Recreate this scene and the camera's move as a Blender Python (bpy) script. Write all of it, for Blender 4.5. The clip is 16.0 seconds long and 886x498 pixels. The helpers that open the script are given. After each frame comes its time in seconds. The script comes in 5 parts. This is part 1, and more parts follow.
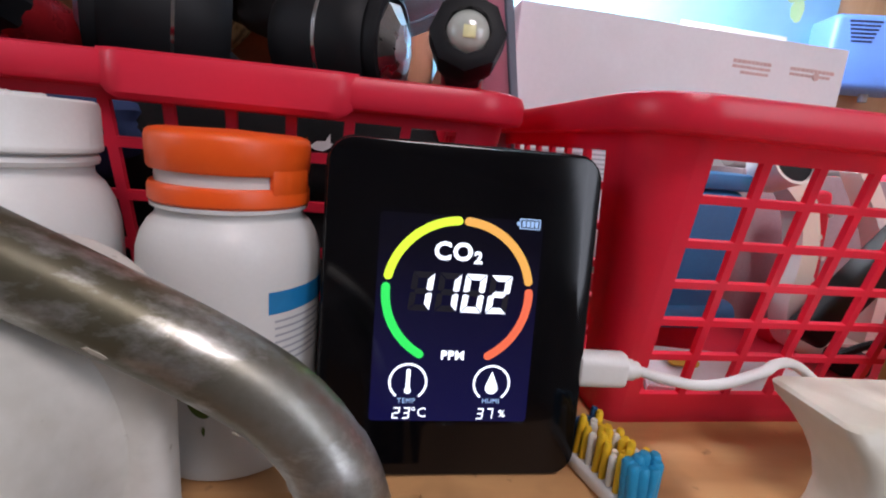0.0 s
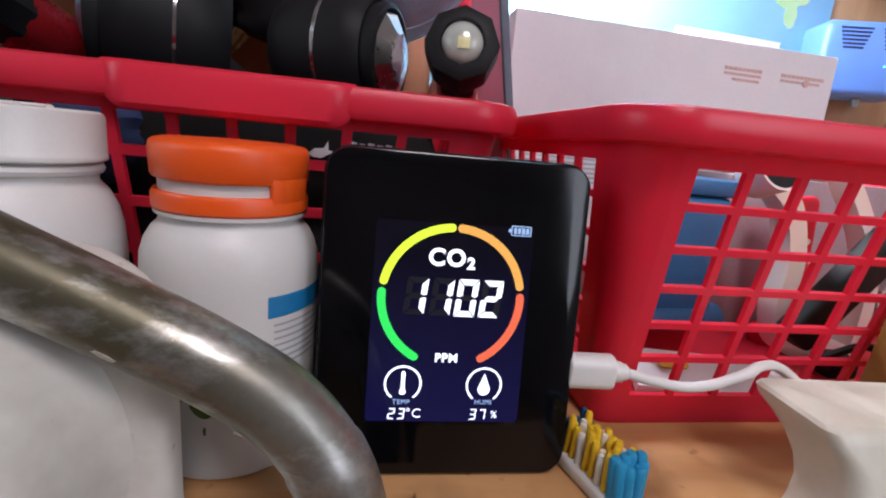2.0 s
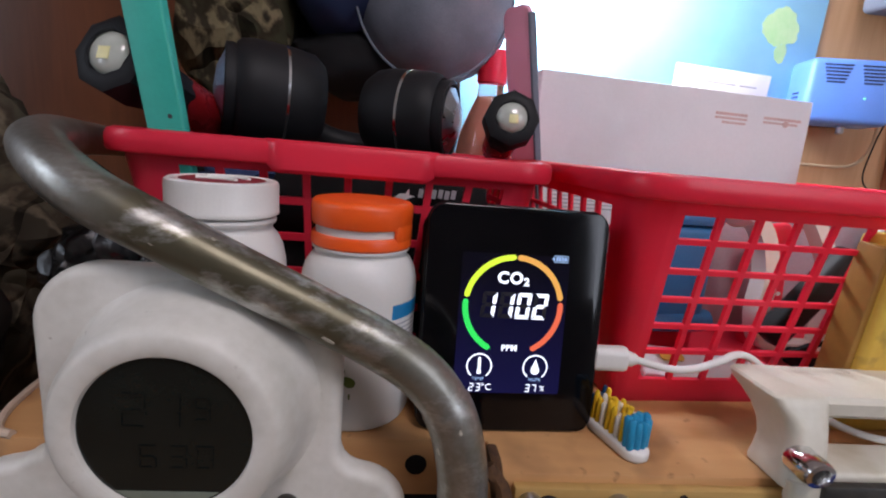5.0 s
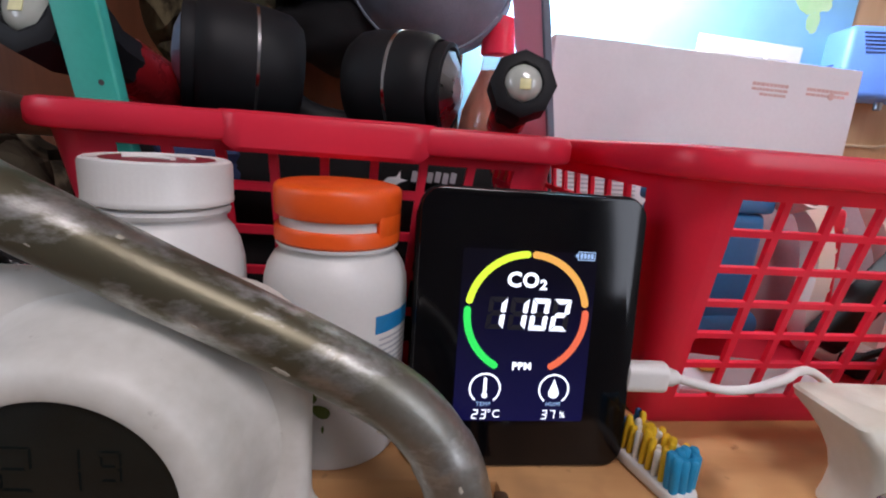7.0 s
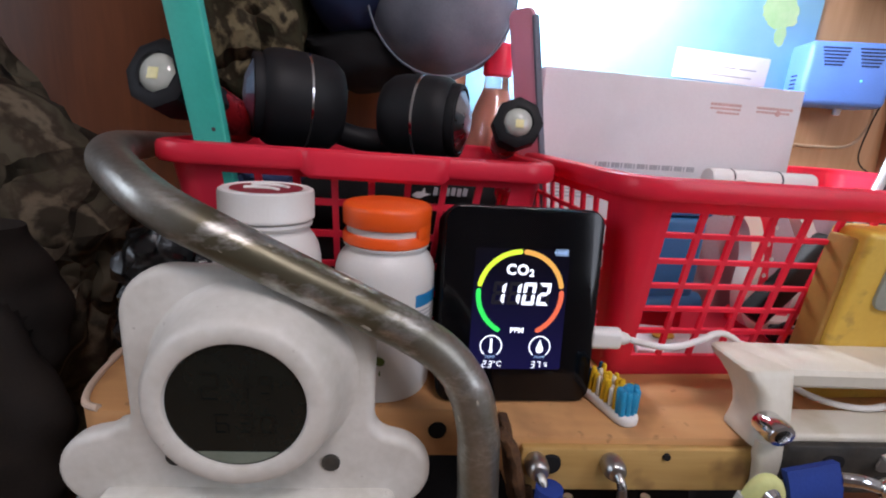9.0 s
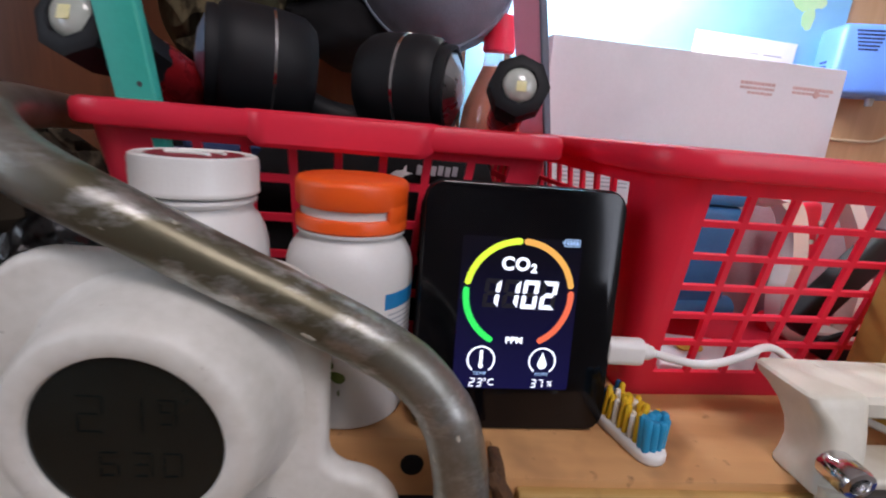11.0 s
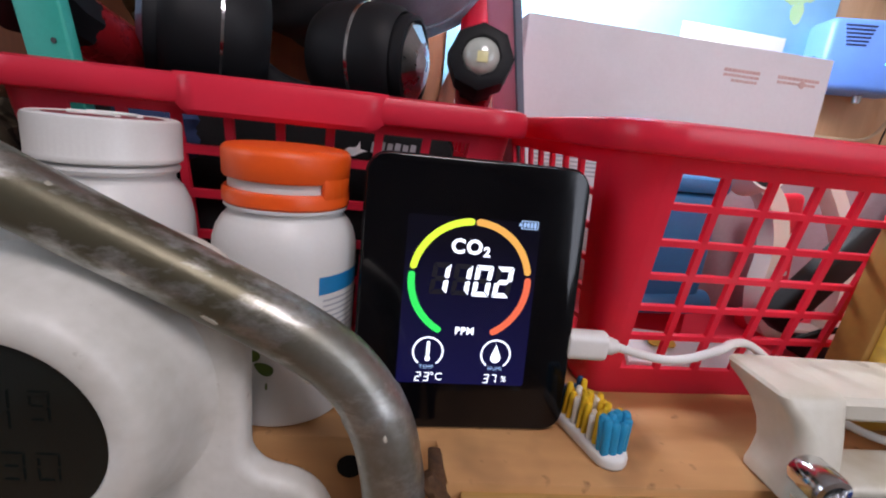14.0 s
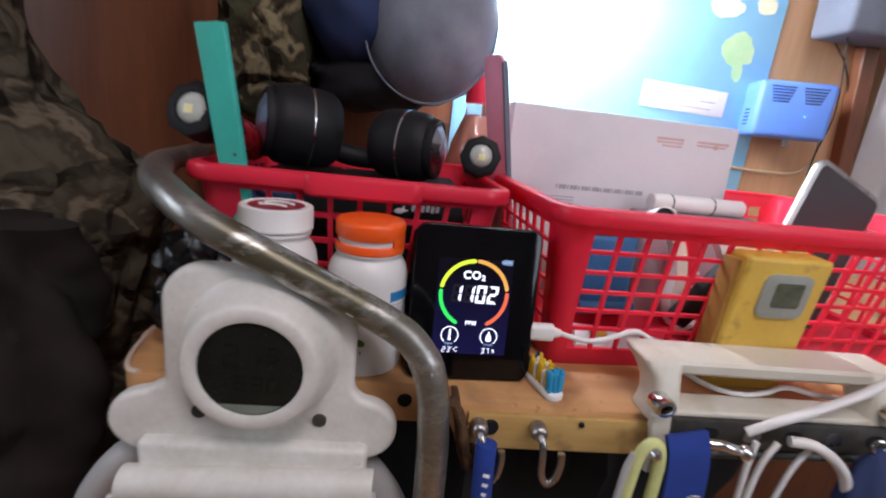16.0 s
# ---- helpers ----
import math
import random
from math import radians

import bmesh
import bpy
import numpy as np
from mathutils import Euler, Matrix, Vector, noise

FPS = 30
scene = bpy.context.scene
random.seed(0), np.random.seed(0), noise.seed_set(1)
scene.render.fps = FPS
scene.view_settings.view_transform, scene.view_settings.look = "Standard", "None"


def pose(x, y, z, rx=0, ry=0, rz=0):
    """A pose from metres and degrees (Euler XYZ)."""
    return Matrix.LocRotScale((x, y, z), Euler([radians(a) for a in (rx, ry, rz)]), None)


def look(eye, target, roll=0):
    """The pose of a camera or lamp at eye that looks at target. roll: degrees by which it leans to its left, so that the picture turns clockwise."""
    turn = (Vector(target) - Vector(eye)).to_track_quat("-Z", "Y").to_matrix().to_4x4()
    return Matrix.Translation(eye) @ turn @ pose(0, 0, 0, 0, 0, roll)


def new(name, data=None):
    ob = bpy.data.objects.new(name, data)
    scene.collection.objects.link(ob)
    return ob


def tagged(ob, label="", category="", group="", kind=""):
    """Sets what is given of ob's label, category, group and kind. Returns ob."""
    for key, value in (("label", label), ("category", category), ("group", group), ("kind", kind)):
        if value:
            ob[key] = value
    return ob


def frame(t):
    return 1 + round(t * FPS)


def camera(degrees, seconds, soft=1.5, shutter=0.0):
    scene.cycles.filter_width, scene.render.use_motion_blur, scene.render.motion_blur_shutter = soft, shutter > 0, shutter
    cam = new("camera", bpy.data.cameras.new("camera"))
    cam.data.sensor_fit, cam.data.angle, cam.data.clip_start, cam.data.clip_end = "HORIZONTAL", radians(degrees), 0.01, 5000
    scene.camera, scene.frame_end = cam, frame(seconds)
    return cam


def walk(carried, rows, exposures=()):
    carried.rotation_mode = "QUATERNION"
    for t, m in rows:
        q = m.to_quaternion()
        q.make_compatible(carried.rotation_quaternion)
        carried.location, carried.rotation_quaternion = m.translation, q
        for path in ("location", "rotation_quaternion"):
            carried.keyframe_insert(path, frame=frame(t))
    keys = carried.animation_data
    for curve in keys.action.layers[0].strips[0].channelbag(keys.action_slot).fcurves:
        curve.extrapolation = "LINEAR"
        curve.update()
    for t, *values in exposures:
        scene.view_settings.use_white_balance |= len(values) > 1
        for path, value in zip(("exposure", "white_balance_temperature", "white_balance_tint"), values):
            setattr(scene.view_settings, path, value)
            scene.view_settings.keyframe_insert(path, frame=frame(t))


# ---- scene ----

cam = camera(88.0, 16.0, soft=2.0, shutter=0.5)
# seconds, eye, Euler angles in degrees; the shelf top is z = 0, the meter stands at the origin
PATH = [
    (0.0, -0.0164, -0.1071, 0.0868, 76.74, -5.15, -4.94),
    (0.5, -0.0154, -0.1079, 0.0891, 76.74, -5.29, -5.03),
    (1.0, -0.0163, -0.1094, 0.0875, 76.88, -5.25, -5.05),
    (1.5, -0.0164, -0.1100, 0.0860, 76.97, -5.36, -5.05),
    (2.0, -0.0158, -0.1107, 0.0891, 76.87, -5.29, -5.13),
    (2.5, -0.0147, -0.1125, 0.0918, 76.98, -5.16, -5.22),
    (3.0, -0.0134, -0.1184, 0.0961, 76.85, -4.86, -5.43),
    (3.5, -0.0166, -0.1407, 0.1131, 76.57, -4.80, -5.34),
    (4.0, -0.0367, -0.1668, 0.1204, 77.89, -5.18, -5.13),
    (4.2, -0.0435, -0.1701, 0.1126, 77.88, -5.32, -4.85),
    (6.5, -0.0407, -0.1268, 0.1010, 77.20, -4.29, -3.71),
    (7.0, -0.0378, -0.1257, 0.0999, 76.27, -4.44, -3.87),
    (7.5, -0.0435, -0.1462, 0.1054, 75.14, -4.15, -4.03),
    (8.0, -0.0491, -0.1722, 0.1109, 74.30, -4.09, -4.42),
    (8.5, -0.0509, -0.1817, 0.1188, 74.63, -3.93, -4.13),
    (10.8, -0.0447, -0.1492, 0.1049, 74.98, -4.90, -3.66),
    (11.0, -0.0392, -0.1429, 0.1031, 74.96, -4.83, -3.52),
    (11.5, -0.0277, -0.1286, 0.0932, 75.20, -4.71, -3.59),
    (12.0, -0.0199, -0.1251, 0.0908, 74.85, -4.83, -4.13),
    (12.5, -0.0221, -0.1278, 0.0943, 74.66, -5.08, -4.37),
    (13.0, -0.0221, -0.1280, 0.0937, 74.88, -5.17, -4.23),
    (13.5, -0.0218, -0.1291, 0.0948, 74.88, -5.48, -4.25),
    (14.0, -0.0228, -0.1314, 0.0955, 74.81, -5.97, -4.20),
    (14.5, -0.0237, -0.1338, 0.0939, 74.99, -6.17, -4.09),
    (15.0, -0.0255, -0.1427, 0.0983, 74.96, -6.30, -4.08),
    (15.5, -0.0335, -0.1735, 0.1103, 74.83, -6.24, -3.98),
    (16.0, -0.0428, -0.2306, 0.1361, 75.00, -6.22, -4.09),
]
walk(cam, [(t, pose(x, y, z, a, b, c)) for t, x, y, z, a, b, c in PATH], exposures=[(0.0, -0.04, 6500, 19), (3.0, -0.06, 6500, 19), (4.0, -0.18, 6500, 19), (6.5, -0.11, 6500, 19), (8.5, -0.05, 6500, 19), (11.0, -0.04, 6500, 19), (16.0, -0.04, 6500, 19)])

# ---- light ----
world = bpy.data.worlds.new("sky")
scene.world = world
world.use_nodes = True
wn = world.node_tree.nodes
sky = wn.new("ShaderNodeTexSky")
sky.sky_type, sky.sun_disc, sky.sun_elevation, sky.sun_rotation = "NISHITA", False, radians(40), radians(20)
wn["Background"].inputs[1].default_value = 0.12
world.node_tree.links.new(sky.outputs[0], wn["Background"].inputs[0])


def area_lamp(name, m, sx, sy, watts, colour):
    data = bpy.data.lights.new(name, "AREA")
    data.shape, data.size, data.size_y, data.energy, data.color = "RECTANGLE", sx, sy, watts, colour
    ob = new(name, data)
    ob.matrix_world = m
    return ob


# Lamp added behind the cap to wash out the map; no window there.
area_lamp("map_wash_light", look((0.040, 0.265, 0.335), (0.32, 0.36, 0.18)), 0.10, 0.14, 5.0, (0.84, 0.93, 1.0))
# Fill light from the right, added out of view to brighten the shelf.
area_lamp("east_fill_light", look((1.15, -1.0, 0.60), (0.0, 0.0, 0.05)), 0.7, 0.9, 12.0, (0.80, 0.90, 1.0))
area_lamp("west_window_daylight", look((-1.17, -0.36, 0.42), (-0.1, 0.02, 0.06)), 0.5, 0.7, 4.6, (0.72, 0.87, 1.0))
area_lamp("ceiling_lamp_glow", look((0.15, -0.70, 1.02), (-0.05, 0.0, 0.0)), 0.3, 0.3, 6.6, (1.0, 0.955, 0.965))


# ---- materials ----
def mat(name, a, b=None, rough=0.5, metal=0.0, scale=60.0, fine=600.0, bump=0.1, spread=0.5, coat=0.0, trans=0.0, sub=0.0, rough_var=0.15, stretch=(1, 1, 1), spec=0.5):
    """Two colours mixed by a coarse and a fine noise; scales per metre."""
    b = b or tuple(c * 0.8 for c in a)
    m = bpy.data.materials.new(name)
    m.use_nodes = True
    n, l = m.node_tree.nodes, m.node_tree.links
    p = n["Principled BSDF"]
    tc, mp = n.new("ShaderNodeTexCoord"), n.new("ShaderNodeMapping")
    mp.inputs["Scale"].default_value = stretch
    l.new(tc.outputs["Object"], mp.inputs[0])
    big, small = n.new("ShaderNodeTexNoise"), n.new("ShaderNodeTexNoise")
    big.inputs["Scale"].default_value, small.inputs["Scale"].default_value = scale, fine
    big.inputs["Detail"].default_value = small.inputs["Detail"].default_value = 4
    l.new(mp.outputs[0], big.inputs["Vector"]), l.new(mp.outputs[0], small.inputs["Vector"])
    add = n.new("ShaderNodeMath")
    add.operation = "MULTIPLY_ADD"
    l.new(small.outputs[0], add.inputs[0])
    add.inputs[1].default_value = 0.45
    l.new(big.outputs[0], add.inputs[2])
    ramp = n.new("ShaderNodeValToRGB")
    ramp.color_ramp.elements[0].position, ramp.color_ramp.elements[1].position = 0.72 - spread / 2, 0.72 + spread / 2
    ramp.color_ramp.elements[0].color, ramp.color_ramp.elements[1].color = (*b, 1), (*a, 1)
    l.new(add.outputs[0], ramp.inputs[0]), l.new(ramp.outputs[0], p.inputs["Base Color"])
    rv = n.new("ShaderNodeMapRange")
    rv.inputs[3].default_value, rv.inputs[4].default_value = max(0.02, rough - rough_var), min(1, rough + rough_var)
    l.new(big.outputs[0], rv.inputs[0]), l.new(rv.outputs[0], p.inputs["Roughness"])
    p.inputs["Metallic"].default_value, p.inputs["Coat Weight"].default_value = metal, coat
    p.inputs["Transmission Weight"].default_value, p.inputs["Subsurface Weight"].default_value = trans, sub
    p.inputs["Specular IOR Level"].default_value = spec
    if sub:
        p.inputs["Subsurface Radius"].default_value, p.inputs["Subsurface Scale"].default_value = (1, 0.8, 0.6), 0.003
    if bump:
        bp = n.new("ShaderNodeBump")
        bp.inputs["Strength"].default_value, bp.inputs["Distance"].default_value = bump, 0.0006
        l.new(add.outputs[0], bp.inputs["Height"]), l.new(bp.outputs[0], p.inputs["Normal"])
    return m


def glow(name, colour, strength):
    m = bpy.data.materials.new(name)
    m.use_nodes = True
    p = m.node_tree.nodes["Principled BSDF"]
    p.inputs["Base Color"].default_value = (0.02, 0.02, 0.02, 1)
    p.inputs["Emission Color"].default_value, p.inputs["Emission Strength"].default_value = (*colour, 1), strength
    return m


def thin_plastic(m, share, tone):
    """Lets light through a thin moulded wall."""
    n, l = m.node_tree.nodes, m.node_tree.links
    p, out = n["Principled BSDF"], n["Material Output"]
    tr, mix = n.new("ShaderNodeBsdfTranslucent"), n.new("ShaderNodeMixShader")
    tr.inputs["Color"].default_value = (*tone, 1)
    mix.inputs[0].default_value = share
    l.new(p.outputs[0], mix.inputs[1]), l.new(tr.outputs[0], mix.inputs[2]), l.new(mix.outputs[0], out.inputs["Surface"])
    return m


RED = thin_plastic(mat("red_plastic", (0.92, 0.044, 0.090), (0.85, 0.034, 0.072), 0.34, scale=25, fine=900, bump=0.05), 0.34, (0.95, 0.05, 0.13))
WHITE_PL = mat("white_plastic", (0.80, 0.79, 0.76), (0.74, 0.72, 0.69), 0.35, scale=40, fine=1200, bump=0.04)
WHITE_BOTTLE = mat("white_bottle_plastic", (0.71, 0.695, 0.67), (0.66, 0.645, 0.62), 0.38, scale=30, fine=900, bump=0.05, sub=0.1)
DEVICE_WHITE = mat("aged_white_plastic", (0.72, 0.70, 0.65), (0.60, 0.58, 0.52), 0.42, scale=35, fine=260, bump=0.06, spread=0.35)
ORANGE = mat("orange_plastic", (0.92, 0.115, 0.010), (0.87, 0.095, 0.008), 0.38, scale=40, fine=900, bump=0.05, sub=0.1)
BLACK_PL = mat("matt_black_plastic", (0.012, 0.012, 0.014), (0.008, 0.008, 0.009), 0.56, scale=50, fine=2500, bump=0.08, spec=0.22)
SCREEN_GLASS = mat("black_screen_glass", (0.003, 0.003, 0.004), (0.002, 0.002, 0.003), 0.12, bump=0.0, rough_var=0.03, spec=0.3)
CHROME = mat("chrome", (0.75, 0.75, 0.76), (0.6, 0.6, 0.6), 0.14, metal=1.0, scale=80, bump=0.03, rough_var=0.06)
WOOD = mat("varnished_pine", (0.62, 0.335, 0.140), (0.44, 0.215, 0.085), 0.42, scale=11, fine=80, spread=0.62, bump=0.12, stretch=(0.30, 2.2, 2.2))
WOOD_FRONT = mat("pine_edge", (0.60, 0.40, 0.15), (0.44, 0.26, 0.08), 0.5, scale=18, fine=120, bump=0.2, stretch=(0.25, 3, 3))
WALL_WOOD = mat("brown_panel", (0.20, 0.064, 0.023), (0.11, 0.033, 0.012), 0.5, scale=8, fine=70, bump=0.1, stretch=(3, 3, 0.3))
WALL_LIGHT = mat("light_wood_panel", (0.48, 0.28, 0.15), (0.36, 0.19, 0.09), 0.5, scale=8, fine=60, bump=0.1, stretch=(3, 3, 0.3))
PLASTER = mat("pale_plaster", (0.60, 0.59, 0.58), (0.54, 0.53, 0.52), 0.85, scale=6, fine=80, bump=0.2)
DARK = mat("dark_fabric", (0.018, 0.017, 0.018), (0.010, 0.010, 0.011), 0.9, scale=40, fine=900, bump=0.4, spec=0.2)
NAVY = mat("navy_fabric", (0.025, 0.045, 0.13), (0.015, 0.028, 0.08), 0.85, scale=40, fine=1500, bump=0.4)
CAP_GREY = mat("grey_cap_cloth", (0.24, 0.255, 0.30), (0.11, 0.12, 0.155), 0.75, scale=26, fine=1500, bump=0.35)
GREY_FAB = mat("grey_blue_fabric", (0.16, 0.18, 0.22), (0.11, 0.125, 0.16), 0.8, scale=30, fine=1800, bump=0.3)
BLUE_PL = mat("blue_plastic", (0.022, 0.17, 0.40), (0.018, 0.14, 0.34), 0.45, scale=40, bump=0.05)
DEV_BLUE = mat("sky_blue_plastic", (0.11, 0.26, 0.74), (0.095, 0.23, 0.66), 0.45, scale=30, bump=0.03)
TEAL = mat("teal_plastic", (0.03, 0.46, 0.37), (0.025, 0.38, 0.30), 0.45, scale=60, bump=0.05, sub=0.1)
YELLOW = mat("yellow_plastic", (0.72, 0.47, 0.075), (0.62, 0.37, 0.05), 0.5, scale=30, fine=300, bump=0.1)
OCHRE = mat("ochre_side_plastic", (0.36, 0.18, 0.035), (0.26, 0.12, 0.025), 0.5, scale=30, fine=300, bump=0.1)
LCD = mat("grey_lcd", (0.20, 0.235, 0.19), (0.16, 0.19, 0.15), 0.2, scale=60, bump=0.0)
LCD_DARK = mat("dark_lcd", (0.011, 0.014, 0.012), (0.008, 0.010, 0.009), 0.14, spec=0.35, scale=60, bump=0.0)
CARD = mat("white_carton", (0.72, 0.70, 0.72), (0.66, 0.64, 0.66), 0.7, scale=20, fine=400, bump=0.1)
PRINT_RED = mat("red_print", (0.70, 0.47, 0.43), None, 0.7)
PRINT_DARK = mat("dark_print", (0.06, 0.06, 0.065), None, 0.7)
PRINT_GREY = mat("grey_print", (0.42, 0.42, 0.45), None, 0.6)
PRINT_BLUE = mat("blue_print", (0.01, 0.22, 0.50), None, 0.4)
PRINT_MAROON = mat("maroon_print", (0.26, 0.02, 0.035), None, 0.4)
LEAF_GREEN = mat("green_print", (0.12, 0.18, 0.03), (0.07, 0.11, 0.015), 0.4)
BRISTLE_Y = mat("yellow_bristle", (0.88, 0.55, 0.02), None, 0.5, bump=0)
BRISTLE_W = mat("white_bristle", (0.82, 0.80, 0.72), None, 0.5, bump=0)
BRISTLE_B = mat("blue_bristle", (0.01, 0.30, 0.55), None, 0.5, bump=0)
BRISTLE_D = mat("dark_blue_bristle", (0.02, 0.10, 0.24), None, 0.5, bump=0)
RUST = mat("rusty_iron", (0.14, 0.065, 0.025), (0.045, 0.022, 0.012), 0.85, metal=0.2, scale=120, fine=700, bump=0.8)
STEEL = mat("zinc_steel", (0.52, 0.51, 0.50), (0.36, 0.35, 0.33), 0.3, metal=1.0, scale=100, fine=900, bump=0.1)
BLACK_METAL = mat("painted_black_steel", (0.022, 0.022, 0.022), (0.06, 0.055, 0.045), 0.45, scale=90, fine=500, bump=0.3)
GREY_TUB = mat("grey_plastic", (0.52, 0.52, 0.51), (0.44, 0.44, 0.43), 0.45, scale=25, bump=0.05)
LENS_CLEAR = mat("pale_lens", (0.50, 0.52, 0.47), (0.42, 0.44, 0.39), 0.12, scale=200, bump=0.0, coat=0.6)
LED_YEL = mat("led_phosphor", (0.82, 0.76, 0.38), None, 0.4, bump=0)
PINK = mat("pink_plastic", (0.86, 0.48, 0.55), (0.80, 0.42, 0.50), 0.3, scale=20, bump=0.0)
RED_CLEAR = mat("red_torch_metal", (0.45, 0.015, 0.02), (0.3, 0.01, 0.015), 0.3, metal=0.5, scale=80, bump=0.05)
AMBER = mat("amber_liquid", (0.85, 0.34, 0.20), (0.80, 0.30, 0.17), 0.15, scale=30, bump=0.0)
CLEAR = mat("clear_plastic", (0.9, 0.9, 0.92), (0.86, 0.86, 0.9), 0.06, bump=0, trans=0.95, rough_var=0.02)


def worn_steel():
    """Old galvanised tube: grey zinc, long brown stains and pale scuffs."""
    m = mat("worn_galvanised_tube", (0.60, 0.60, 0.58), (0.36, 0.35, 0.31), 0.37, metal=0.9, scale=38, fine=520, bump=0.35, spread=0.40, rough_var=0.16)
    n, l = m.node_tree.nodes, m.node_tree.links
    p, ramp = n["Principled BSDF"], next(x for x in n if x.type == "VALTORGB")
    tc, mp = n.new("ShaderNodeTexCoord"), n.new("ShaderNodeMapping")
    mp.inputs["Rotation"].default_value, mp.inputs["Scale"].default_value = (0, radians(25), 0), (0.55, 1.2, 1.2)
    l.new(tc.outputs["Object"], mp.inputs[0])
    st = n.new("ShaderNodeTexNoise")
    st.inputs["Scale"].default_value, st.inputs["Detail"].default_value, st.inputs["Roughness"].default_value = 60, 8, 0.62
    l.new(mp.outputs[0], st.inputs["Vector"])
    cut = n.new("ShaderNodeMapRange")
    cut.inputs[1].default_value, cut.inputs[2].default_value = 0.41, 0.53
    l.new(st.outputs[0], cut.inputs[0])
    sep, w0, w1 = n.new("ShaderNodeSeparateXYZ"), n.new("ShaderNodeMapRange"), n.new("ShaderNodeMapRange")
    l.new(tc.outputs["Object"], sep.inputs[0]), l.new(sep.outputs["X"], w0.inputs[0]), l.new(sep.outputs["X"], w1.inputs[0])
    w0.inputs[1].default_value, w0.inputs[2].default_value = -0.128, -0.098
    w1.inputs[1].default_value, w1.inputs[2].default_value, w1.inputs[3].default_value, w1.inputs[4].default_value = -0.040, -0.008, 1.0, 0.55
    m0, m1 = n.new("ShaderNodeMath"), n.new("ShaderNodeMath")
    m0.operation = m1.operation = "MULTIPLY"
    l.new(cut.outputs[0], m0.inputs[0]), l.new(w0.outputs[0], m0.inputs[1]), l.new(m0.outputs[0], m1.inputs[0]), l.new(w1.outputs[0], m1.inputs[1])
    cut = m1
    mix = n.new("ShaderNodeMix")
    mix.data_type = "RGBA"
    l.new(cut.outputs[0], mix.inputs["Factor"]), l.new(ramp.outputs[0], mix.inputs["A"])
    mix.inputs["B"].default_value = (0.120, 0.108, 0.070, 1)
    l.new(mix.outputs["Result"], p.inputs["Base Color"])
    mm = n.new("ShaderNodeMapRange")
    mm.inputs[3].default_value, mm.inputs[4].default_value = 0.95, 0.60
    l.new(cut.outputs[0], mm.inputs[0]), l.new(mm.outputs[0], p.inputs["Metallic"])
    return m


PIPE_STEEL = worn_steel()
FLECK = mat("old_pale_paint", (0.50, 0.46, 0.38), (0.40, 0.36, 0.28), 0.7, scale=300)
def camo(name, tones, scale, creases=15.0):
    """Printed camouflage: blotches of several tones from layered noise."""
    m = mat(name, (0.1, 0.1, 0.1), None, 0.9, scale=30, fine=1400, bump=0.4, spec=0.2)
    n, l = m.node_tree.nodes, m.node_tree.links
    p = n["Principled BSDF"]
    tc, ns, rp = n.new("ShaderNodeTexCoord"), n.new("ShaderNodeTexNoise"), n.new("ShaderNodeValToRGB")
    ns.inputs["Scale"].default_value, ns.inputs["Detail"].default_value, ns.inputs["Distortion"].default_value = scale, 7.0, 0.4
    l.new(tc.outputs["Object"], ns.inputs["Vector"]), l.new(ns.outputs[0], rp.inputs[0])
    rp.color_ramp.interpolation = "EASE"
    stops = (0.0, 0.44, 0.50, 0.56, 0.62)
    for k, (pos, c) in enumerate(zip(stops, tones)):
        e = rp.color_ramp.elements[k] if k < 2 else rp.color_ramp.elements.new(pos)
        e.position, e.color = pos, (*c, 1)
    l.new(rp.outputs[0], p.inputs["Base Color"])
    vo, bp = n.new("ShaderNodeTexVoronoi"), n.new("ShaderNodeBump")
    vo.feature = "DISTANCE_TO_EDGE"
    vo.inputs["Scale"].default_value = creases
    wob, ad = n.new("ShaderNodeTexNoise"), n.new("ShaderNodeVectorMath")
    wob.inputs["Scale"].default_value = 14
    ad.operation = "MULTIPLY_ADD"
    l.new(wob.outputs["Color"], ad.inputs[0])
    ad.inputs[1].default_value = (0.10, 0.10, 0.10)
    l.new(tc.outputs["Object"], ad.inputs[2]), l.new(tc.outputs["Object"], wob.inputs["Vector"]), l.new(ad.outputs[0], vo.inputs["Vector"])
    cl = n.new("ShaderNodeMapRange")
    cl.inputs[2].default_value = 0.18
    l.new(vo.outputs["Distance"], cl.inputs[0])
    bp.inputs["Strength"].default_value, bp.inputs["Distance"].default_value = 1.0, 0.012
    l.new(cl.outputs[0], bp.inputs["Height"])
    old = next(x for x in n if x.type == "BUMP" and x is not bp)
    l.new(old.outputs[0], bp.inputs["Normal"]), l.new(bp.outputs[0], p.inputs["Normal"])
    return m


CAMO = camo("camouflage_cloth", ((0.022, 0.017, 0.012), (0.070, 0.058, 0.038), (0.040, 0.029, 0.019), (0.125, 0.098, 0.066), (0.030, 0.023, 0.015)), 20)
CAMO_CAP = camo("camouflage_cap_cloth", ((0.020, 0.017, 0.011), (0.045, 0.042, 0.022), (0.030, 0.022, 0.012), (0.20, 0.16, 0.09), (0.025, 0.020, 0.012)), 22)
SEA = mat("map_paper_sea", (0.22, 0.55, 0.80), (0.30, 0.63, 0.84), 0.35, scale=9, fine=50, bump=0.02, spread=0.6)
LAND = mat("map_paper_land", (0.30, 0.52, 0.25), (0.42, 0.58, 0.34), 0.35, scale=40, fine=200, bump=0.0)
LAND_PALE = mat("map_paper_pale_land", (0.72, 0.66, 0.48), (0.62, 0.62, 0.44), 0.35, scale=40, fine=200, bump=0.0)
